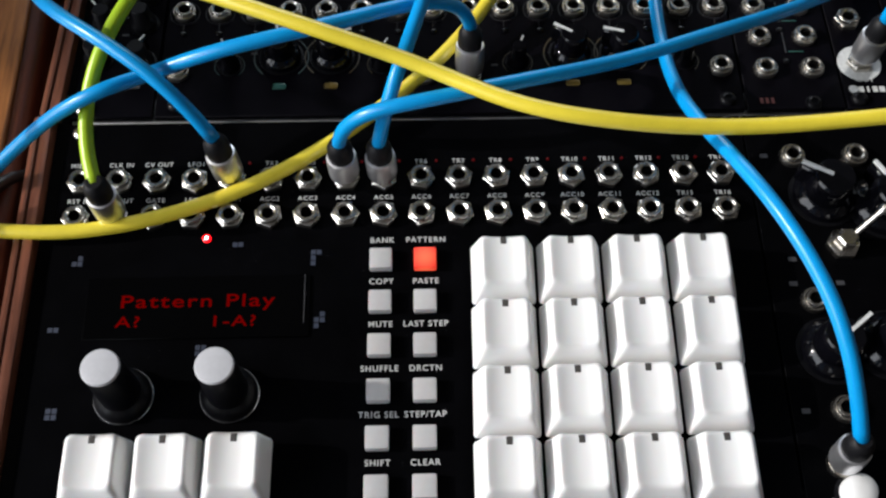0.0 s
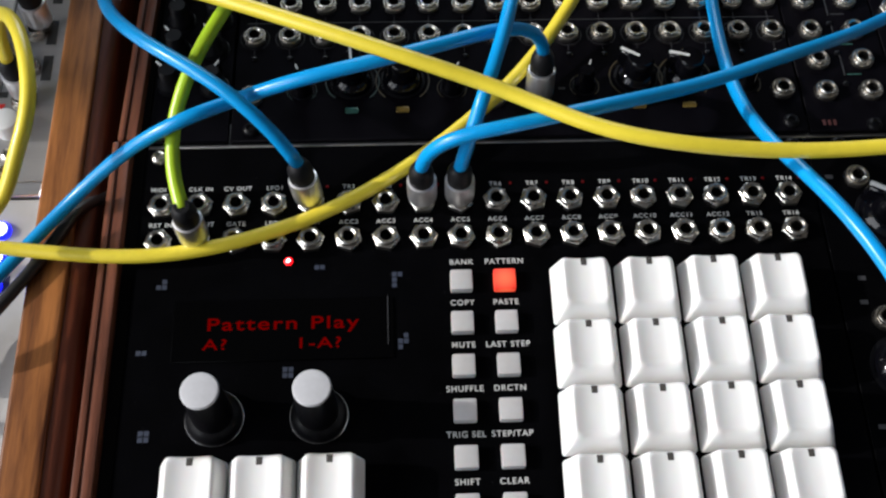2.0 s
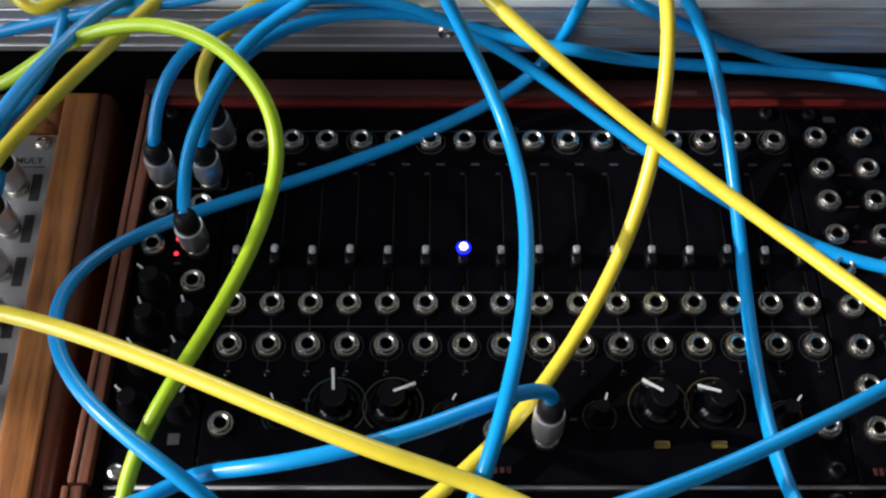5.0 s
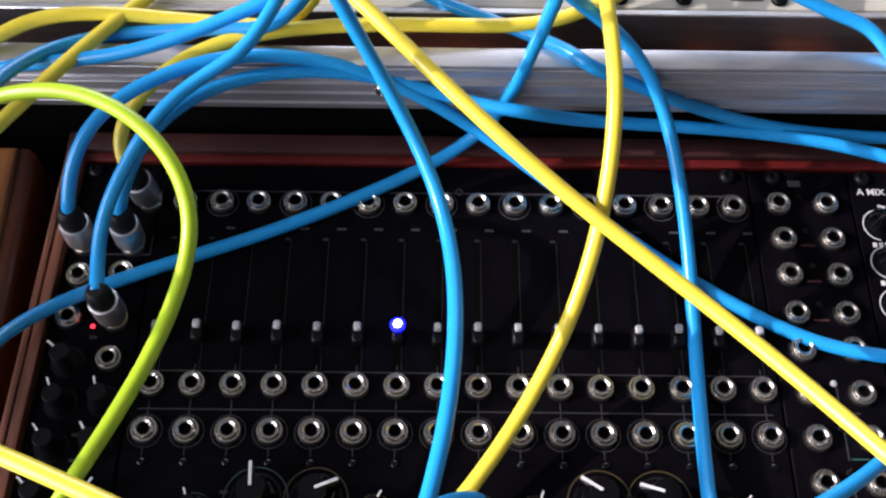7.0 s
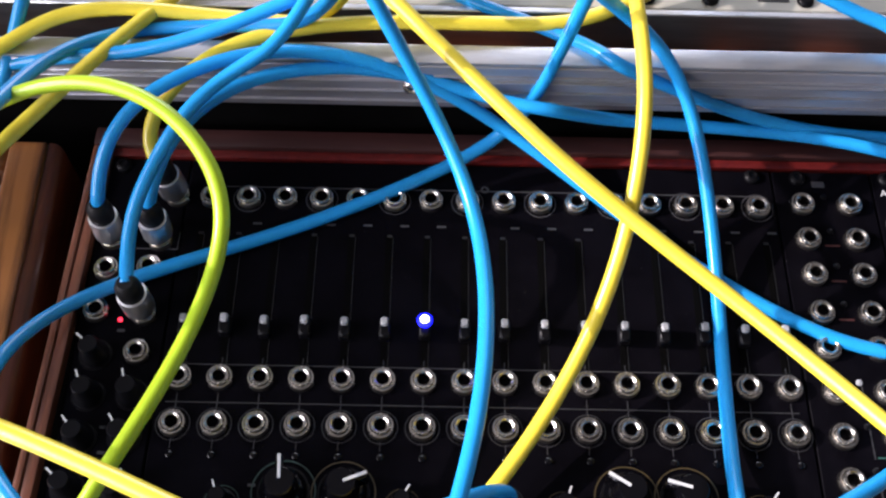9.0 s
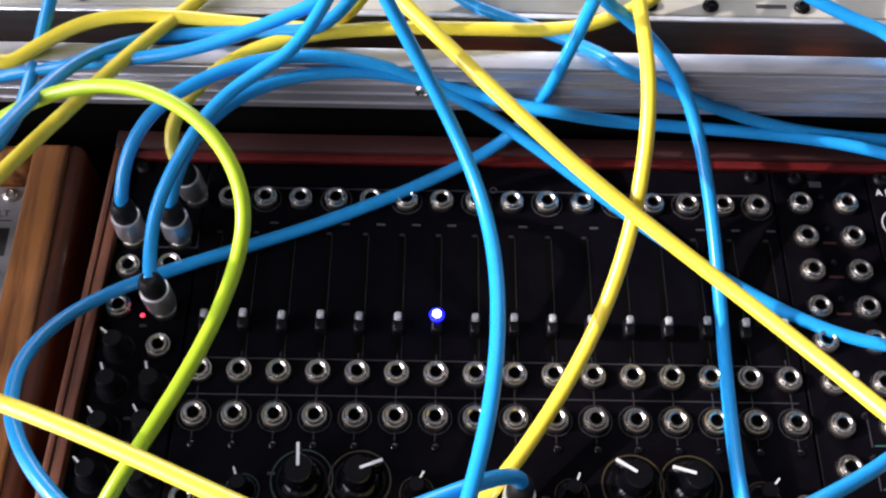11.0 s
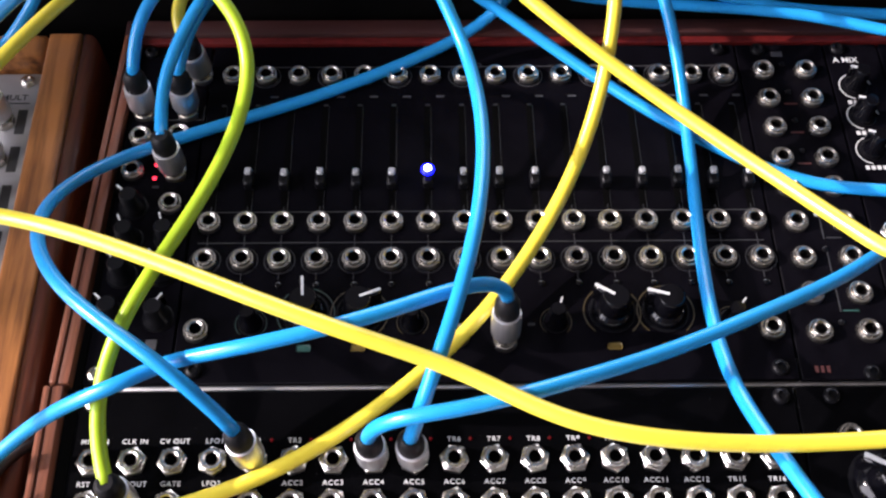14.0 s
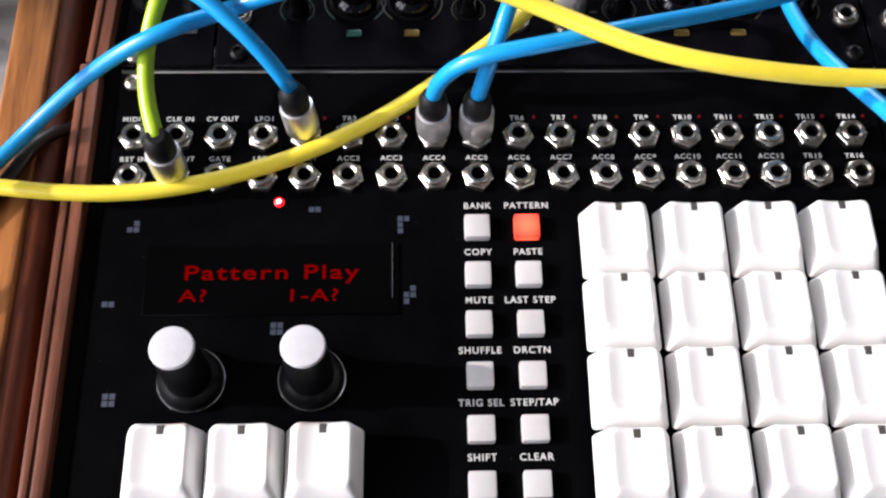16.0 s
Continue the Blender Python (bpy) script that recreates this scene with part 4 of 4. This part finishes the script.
def plug(parent, base, toward):
    base = Vector(base)
    axis = (Vector(toward) - base).normalized()
    m = Matrix.Translation(base) @ axis.to_track_quat("Z", "Y").to_matrix().to_4x4()
    body = None
    for nm, me in PLUG_MESHES:
        o = new("plug_" + nm, me)
        if body is None:
            o.parent, body = parent, o
            o.matrix_local = m
        else:
            o.parent = body
    return body


def patch_cable(mat, label, radius, ctrl, bases):
    """A cord through its control points, with a plug at each end that stands in a socket."""
    t = thing("patch_cable", None, label, "patch cable", "patch cables")
    bm = tube(spline(ctrl, 14 * len(ctrl)), radius)
    part("cord", bm, mat, t, "", 180)
    for b, e in bases:
        plug(t, b, e)
    return t


patch_cable(GREEN, "lime green patch cable arching up from the clock jacks", 0.00215, [
    (0.0113, 0.0002, 0.0205), (0.0052, 0.0161, 0.0218), (0.0105, 0.0360, 0.0358), (0.0249, 0.0593, 0.0416), (0.0374, 0.0904, 0.0369), (0.0459, 0.1217, 0.0421), (0.0371, 0.1417, 0.0514), (0.0167, 0.1563, 0.0570), (-0.0134, 0.1597, 0.0508), (-0.0402, 0.1575, 0.0306), (-0.0562, 0.1562, 0.0186), (-0.1050, 0.1500, 0.0311), (-0.1050, 0.1500, 0.0091)],
    [((0.0116, 0.0000, 0.0000), (0.0113, 0.0002, 0.0205)), ((-0.1050, 0.1500, -0.0125), (-0.1050, 0.1500, 0.0091))])
patch_cable(BLUE, "blue patch cable looping out over the case edge", 0.0021, [
    (0.0442, 0.0144, 0.0217), (0.0320, 0.0234, 0.0446), (-0.0016, 0.0435, 0.0424), (-0.0235, 0.0785, 0.0230), (-0.0187, 0.1087, 0.0037), (0.0106, 0.1277, -0.0031), (0.0544, 0.1428, -0.0034), (0.0944, 0.1632, -0.0052), (0.1207, 0.1775, -0.0020), (0.1323, 0.1833, 0.0182), (0.1403, 0.1848, 0.0582), (0.1442, 0.1856, 0.0778), (0.1501, 0.2500, 0.0732), (0.1501, 0.2500, 0.0512)],
    [((0.0464, 0.0126, 0.0000), (0.0442, 0.0144, 0.0217)), ((0.1501, 0.2500, 0.0296), (0.1501, 0.2500, 0.0512))])
patch_cable(BLUE, "blue patch cable sagging from the fader module to the side case", 0.0021, [
    (0.1204, 0.0545, 0.0205), (0.1177, 0.0545, 0.0389), (0.0877, 0.0366, 0.0481), (0.0446, 0.0282, 0.0449), (0.0264, 0.0324, 0.0290), (0.0159, 0.0216, 0.0381), (-0.0051, 0.0202, 0.0244), (-0.0271, 0.0145, 0.0034), (-0.0553, -0.0197, -0.0014), (-0.0680, -0.0350, -0.0035), (-0.1053, -0.0503, 0.0311), (-0.1053, -0.0503, 0.0091)],
    [((0.1206, 0.0503, -0.0009), (0.1204, 0.0545, 0.0205)), ((-0.1053, -0.0503, -0.0125), (-0.1053, -0.0503, 0.0091))])
patch_cable(YELLOW, "long yellow patch cable slanting across both module rows", 0.00225, [
    (-0.0635, 0.0855, 0.0092), (-0.0551, 0.0800, 0.0321), (-0.0166, 0.0675, 0.0511), (0.0286, 0.0496, 0.0528), (0.0702, 0.0308, 0.0547), (0.1049, 0.0231, 0.0454), (0.1272, 0.0092, 0.0465), (0.1512, 0.0025, 0.0473), (0.1893, 0.0026, 0.0411), (0.2288, 0.0046, 0.0437), (0.2487, 0.0057, 0.0451), (0.2900, 0.0046, 0.0436), (0.2900, 0.0046, 0.0216)],
    [((-0.0635, 0.0855, -0.0125), (-0.0635, 0.0855, 0.0092)), ((0.2900, 0.0046, 0.0000), (0.2900, 0.0046, 0.0216))])
patch_cable(YELLOW, "yellow patch cable running low behind the trigger plugs", 0.00225, [
    (-0.1050, 0.0020, 0.0091), (-0.1050, 0.0020, 0.0311), (-0.0585, -0.0005, 0.0035), (-0.0387, -0.0030, 0.0035), (-0.0022, -0.0077, 0.0035), (0.0305, -0.0014, 0.0040), (0.0634, 0.0125, 0.0044), (0.0963, 0.0364, 0.0078), (0.1197, 0.0623, 0.0064), (0.1380, 0.0902, 0.0114), (0.1492, 0.1127, 0.0229), (0.1556, 0.1365, 0.0388), (0.1583, 0.1629, 0.0508), (0.1565, 0.1899, 0.0522), (0.1551, 0.2099, 0.0532), (0.1531, 0.2500, 0.0732), (0.1531, 0.2500, 0.0512)],
    [((-0.1050, 0.0020, -0.0125), (-0.1050, 0.0020, 0.0091)), ((0.1531, 0.2500, 0.0296), (0.1531, 0.2500, 0.0512))])
patch_cable(BLUE, "blue patch cable bending over from a trigger jack", 0.0021, [
    (0.0806, 0.0121, 0.0210), (0.0820, 0.0118, 0.0368), (0.1046, 0.0110, 0.0447), (0.1345, 0.0206, 0.0409), (0.1649, 0.0335, 0.0306), (0.1933, 0.0474, 0.0258), (0.2214, 0.0619, 0.0170), (0.2495, 0.0843, 0.0016), (0.2639, 0.0958, -0.0062), (0.2945, 0.0843, 0.0386), (0.2945, 0.0843, 0.0166)],
    [((0.0812, 0.0126, 0.0000), (0.0806, 0.0121, 0.0210)), ((0.2945, 0.0843, -0.0050), (0.2945, 0.0843, 0.0166))])
patch_cable(BLUE, "blue patch cable rising from a trigger jack over the faders", 0.0021, [
    (0.0921, 0.0119, 0.0209), (0.0954, 0.0136, 0.0434), (0.1054, 0.0396, 0.0486), (0.1135, 0.0775, 0.0426), (0.1142, 0.1135, 0.0351), (0.1081, 0.1410, 0.0337), (0.0976, 0.1588, 0.0461), (0.0828, 0.1729, 0.0716), (0.0737, 0.1815, 0.0873), (0.0602, 0.2500, 0.0732), (0.0602, 0.2500, 0.0512)],
    [((0.0928, 0.0126, 0.0000), (0.0921, 0.0119, 0.0209)), ((0.0602, 0.2500, 0.0296), (0.0602, 0.2500, 0.0512))])
patch_cable(YELLOW, "taut yellow patch cable slanting over the faders", 0.00225, [
    (0.0516, 0.2500, 0.0512), (0.0516, 0.2500, 0.0732), (0.0730, 0.1980, 0.0618), (0.0872, 0.1845, 0.0578), (0.1104, 0.1625, 0.0511), (0.1360, 0.1402, 0.0425), (0.1647, 0.1189, 0.0345), (0.1940, 0.0944, 0.0317), (0.2182, 0.0613, 0.0437), (0.2295, 0.0458, 0.0494), (0.2900, 0.0613, 0.0436), (0.2900, 0.0613, 0.0216)],
    [((0.0516, 0.2500, 0.0296), (0.0516, 0.2500, 0.0512)), ((0.2900, 0.0613, 0.0000), (0.2900, 0.0613, 0.0216))])
patch_cable(BLUE, "long blue patch cable dropping to the voice module", 0.0021, [
    (0.2163, -0.0789, 0.0204), (0.2119, -0.0629, 0.0391), (0.2037, -0.0386, 0.0466), (0.1899, -0.0068, 0.0416), (0.1807, 0.0262, 0.0208), (0.1835, 0.0690, 0.0012), (0.1865, 0.1171, -0.0034), (0.1838, 0.1601, 0.0102), (0.1724, 0.1874, 0.0317), (0.1493, 0.1913, 0.0509), (0.1340, 0.1938, 0.0635), (0.1111, 0.2500, 0.0732), (0.1111, 0.2500, 0.0512)],
    [((0.2178, -0.0793, 0.0000), (0.2163, -0.0789, 0.0204)), ((0.1111, 0.2500, 0.0296), (0.1111, 0.2500, 0.0512))])
patch_cable(BLUE, "blue patch cable arching from the utility module to the mixer", 0.0021, [
    (-0.0007, 0.1404, 0.0153), (0.0005, 0.1568, 0.0317), (0.0238, 0.1750, 0.0388), (0.0595, 0.1844, 0.0386), (0.0957, 0.1830, 0.0247), (0.1269, 0.1727, 0.0057), (0.1565, 0.1513, -0.0019), (0.1888, 0.1267, -0.0035), (0.2215, 0.1075, -0.0028), (0.2423, 0.1034, 0.0003), (0.2569, 0.1006, 0.0025), (0.2760, 0.0920, 0.0220), (0.2620, 0.0660, 0.0460), (0.2520, 0.0570, 0.0384), (0.2500, 0.0550, 0.0204)],
    [((-0.0017, 0.1400, -0.0056), (-0.0007, 0.1404, 0.0153)), ((0.2495, 0.0547, -0.0012), (0.2500, 0.0550, 0.0204))])
patch_cable(BLUE, "blue patch cable lying along the aluminium case lip", 0.0021, [
    (0.0142, 0.1401, 0.0152), (0.0197, 0.1643, 0.0357), (0.0668, 0.1878, 0.0332), (0.1180, 0.1798, 0.0159), (0.1335, 0.1723, 0.0240), (0.1496, 0.1784, 0.0098), (0.1863, 0.1823, 0.0012), (0.2278, 0.1770, 0.0039), (0.2548, 0.1670, 0.0063), (0.2735, 0.1600, 0.0079), (0.2998, 0.1500, 0.0351), (0.2998, 0.1500, 0.0131)],
    [((0.0134, 0.1400, -0.0056), (0.0142, 0.1401, 0.0152)), ((0.2998, 0.1500, -0.0085), (0.2998, 0.1500, 0.0131))])
patch_cable(BLUE, "short blue patch cable rising from the utility module", 0.0021, [
    (0.0119, 0.1142, 0.0167), (0.0106, 0.1220, 0.0154), (0.0104, 0.1344, 0.0201), (0.0181, 0.1484, 0.0289), (0.0271, 0.1617, 0.0362), (0.0372, 0.1699, 0.0395), (0.0449, 0.1738, 0.0424), (0.0618, 0.1824, 0.0486), (0.0872, 0.2500, 0.0732), (0.0872, 0.2500, 0.0512)],
    [((0.0121, 0.1142, -0.0042), (0.0119, 0.1142, 0.0167)), ((0.0872, 0.2500, 0.0296), (0.0872, 0.2500, 0.0512))])
patch_cable(YELLOW, "yellow patch cable curving from the utility module over the case lip", 0.00225, [
    (0.0153, 0.1554, 0.0143), (0.0082, 0.1641, 0.0201), (0.0250, 0.1831, 0.0322), (0.0532, 0.1913, 0.0368), (0.0872, 0.1952, 0.0360), (0.1178, 0.1962, 0.0339), (0.1416, 0.1975, 0.0329), (0.1561, 0.2039, 0.0346), (0.1744, 0.2118, 0.0368), (0.2017, 0.2539, 0.0732), (0.2017, 0.2539, 0.0512)],
    [((0.0168, 0.1561, -0.0064), (0.0153, 0.1554, 0.0143)), ((0.2017, 0.2539, 0.0296), (0.2017, 0.2539, 0.0512))])
patch_cable(BLUE, "blue patch cable drooping over the aluminium lip", 0.0021, [
    (0.0658, 0.2570, 0.0512), (0.0658, 0.2570, 0.0732), (0.0931, 0.2153, 0.0299), (0.1113, 0.2070, 0.0304), (0.1499, 0.1893, 0.0314), (0.1509, 0.1808, 0.0361), (0.1696, 0.1834, 0.0225), (0.2099, 0.1798, 0.0028), (0.2598, 0.1799, -0.0014), (0.2797, 0.1800, -0.0030), (0.3048, 0.1500, 0.0351), (0.3048, 0.1500, 0.0131)],
    [((0.0658, 0.2570, 0.0296), (0.0658, 0.2570, 0.0512)), ((0.3048, 0.1500, -0.0085), (0.3048, 0.1500, 0.0131))])
patch_cable(YELLOW, "yellow patch cable rising from the silver multiple module", 0.00225, [
    (-0.0507, 0.0930, 0.0092), (-0.0479, 0.1057, 0.0370), (-0.0328, 0.1278, 0.0418), (-0.0158, 0.1567, 0.0382), (0.0006, 0.1839, 0.0352), (0.0163, 0.2037, 0.0334), (0.0286, 0.2194, 0.0320), (0.0471, 0.2537, 0.0732), (0.0471, 0.2537, 0.0512)],
    [((-0.0507, 0.0930, -0.0125), (-0.0507, 0.0930, 0.0092)), ((0.0471, 0.2537, 0.0296), (0.0471, 0.2537, 0.0512))])
patch_cable(BLUE, "blue patch cable crossing the dark recess of the rear case", 0.0021, [
    (-0.1033, 0.2500, 0.0512), (-0.1033, 0.2500, 0.0732), (-0.0746, 0.1805, 0.0141), (-0.0554, 0.1818, 0.0197), (-0.0262, 0.1836, 0.0282), (-0.0001, 0.1814, 0.0340), (0.0255, 0.1819, 0.0399), (0.0541, 0.1903, 0.0486), (0.0725, 0.1956, 0.0542), (0.1002, 0.2500, 0.0732), (0.1002, 0.2500, 0.0512)],
    [((-0.1033, 0.2500, 0.0296), (-0.1033, 0.2500, 0.0512)), ((0.1002, 0.2500, 0.0296), (0.1002, 0.2500, 0.0512))])
patch_cable(BLUE, "dull blue patch cable crossing over the wooden case corner", 0.0021, [
    (-0.1050, 0.0781, 0.0091), (-0.1050, 0.0781, 0.0311), (-0.0220, 0.0950, 0.0842), (-0.0228, 0.1120, 0.0737), (-0.0238, 0.1327, 0.0607), (-0.0212, 0.1569, 0.0471), (-0.0149, 0.1824, 0.0352), (0.0065, 0.1974, 0.0278), (0.0506, 0.1912, 0.0375), (0.0700, 0.1885, 0.0418), (0.0990, 0.2500, 0.0732), (0.0990, 0.2500, 0.0512)],
    [((-0.1050, 0.0781, -0.0125), (-0.1050, 0.0781, 0.0091)), ((0.0990, 0.2500, 0.0296), (0.0990, 0.2500, 0.0512))])
patch_cable(YELLOW, "yellow patch cable arching over the rear case recess", 0.00225, [
    (-0.0712, 0.2500, 0.0512), (-0.0712, 0.2500, 0.0732), (-0.0477, 0.1719, 0.0313), (-0.0320, 0.1841, 0.0334), (-0.0169, 0.1958, 0.0355), (0.0029, 0.1997, 0.0347), (0.0260, 0.1982, 0.0331), (0.0519, 0.1955, 0.0337), (0.0718, 0.1934, 0.0341), (0.1016, 0.2500, 0.0732), (0.1016, 0.2500, 0.0512)],
    [((-0.0712, 0.2500, 0.0296), (-0.0712, 0.2500, 0.0512)), ((0.1016, 0.2500, 0.0296), (0.1016, 0.2500, 0.0512))])
patch_cable(BLUE, "blue patch cable rising from the silver multiple module", 0.0021, [
    (-0.0534, 0.1254, 0.0083), (-0.0511, 0.1269, 0.0048), (-0.0545, 0.1412, 0.0025), (-0.0571, 0.1566, 0.0027), (-0.0511, 0.1638, 0.0029), (-0.0435, 0.1680, 0.0111), (-0.0308, 0.1750, 0.0248), (-0.0118, 0.2500, 0.0732), (-0.0118, 0.2500, 0.0512)],
    [((-0.0535, 0.1255, -0.0125), (-0.0534, 0.1254, 0.0083)), ((-0.0118, 0.2500, 0.0296), (-0.0118, 0.2500, 0.0512))])
patch_cable(BLUE, "bright blue patch cable over the cream module", 0.0021, [
    (0.1725, 0.2525, 0.0512), (0.1725, 0.2525, 0.0732), (0.2000, 0.2083, 0.0463), (0.2183, 0.2025, 0.0408), (0.2293, 0.1990, 0.0374), (0.2385, 0.1960, 0.0365), (0.2440, 0.1892, 0.0335), (0.2560, 0.1745, 0.0271), (0.2890, 0.1500, 0.0351), (0.2890, 0.1500, 0.0131)],
    [((0.1725, 0.2525, 0.0296), (0.1725, 0.2525, 0.0512)), ((0.2890, 0.1500, -0.0085), (0.2890, 0.1500, 0.0131))])
patch_cable(YELLOW, "yellow patch cable looping down the white module", 0.00225, [
    (-0.0520, 0.0633, 0.0092), (-0.0522, 0.0686, 0.0258), (-0.0436, 0.0637, 0.0343), (-0.0345, 0.0475, 0.0402), (-0.0299, 0.0265, 0.0382), (-0.0345, 0.0126, 0.0324), (-0.0388, 0.0069, 0.0234), (-0.0442, 0.0017, 0.0178), (-0.0505, -0.0066, 0.0188), (-0.0626, -0.0224, 0.0207), (-0.1050, -0.0382, 0.0311), (-0.1050, -0.0382, 0.0091)],
    [((-0.0520, 0.0633, -0.0125), (-0.0520, 0.0633, 0.0092)), ((-0.1050, -0.0382, -0.0125), (-0.1050, -0.0382, 0.0091))])
patch_cable(BLACKC, "black cable lying across the wooden cheek", 0.002, [
    (-0.0194, 0.0275, -0.0168), (-0.0254, 0.0155, -0.0008), (-0.0289, 0.0086, -0.0008), (-0.0358, -0.0047, -0.0008), (-0.0458, -0.0190, -0.0015), (-0.0549, -0.0295, -0.0040), (-0.0743, -0.0518, -0.0093), (-0.1150, -0.0800, 0.0241), (-0.1250, -0.0850, 0.0091)],
    [((-0.1250, -0.0850, -0.0125), (-0.1250, -0.0850, 0.0091))])
patch_cable(BLUE, "blue patch cable leaving the silver multiple module sideways", 0.0021, [
    (-0.0535, 0.1096, 0.0091), (-0.0540, 0.1105, 0.0220), (-0.0600, 0.1160, 0.0330), (-0.0780, 0.1200, 0.0330), (-0.1050, 0.1180, 0.0280), (-0.1350, 0.1100, 0.0260), (-0.1400, 0.1050, 0.0091)],
    [((-0.0535, 0.1096, -0.0125), (-0.0535, 0.1096, 0.0091)), ((-0.1400, 0.1050, -0.0125), (-0.1400, 0.1050, 0.0091))])
patch_cable(BLUE, "blue patch cable standing in the white module", 0.0021, [
    (-0.0707, 0.1413, 0.0091), (-0.0712, 0.1425, 0.0230), (-0.0740, 0.1500, 0.0380), (-0.0850, 0.1600, 0.0430), (-0.1100, 0.1550, 0.0360), (-0.1500, 0.1400, 0.0300), (-0.1550, 0.1350, 0.0091)],
    [((-0.0707, 0.1413, -0.0125), (-0.0707, 0.1413, 0.0091)), ((-0.1550, 0.1350, -0.0125), (-0.1550, 0.1350, 0.0091))])
patch_cable(BLACKC, "black patch cable standing in the silver multiple module", 0.0020, [
    (-0.0535, 0.1413, 0.0091), (-0.0538, 0.1430, 0.0220), (-0.0580, 0.1500, 0.0300), (-0.0750, 0.1550, 0.0280), (-0.1000, 0.1500, 0.0260), (-0.1280, 0.1300, 0.0260), (-0.1300, 0.1280, 0.0091)],
    [((-0.0535, 0.1413, -0.0125), (-0.0535, 0.1413, 0.0091)), ((-0.1300, 0.1280, -0.0125), (-0.1300, 0.1280, 0.0091))])
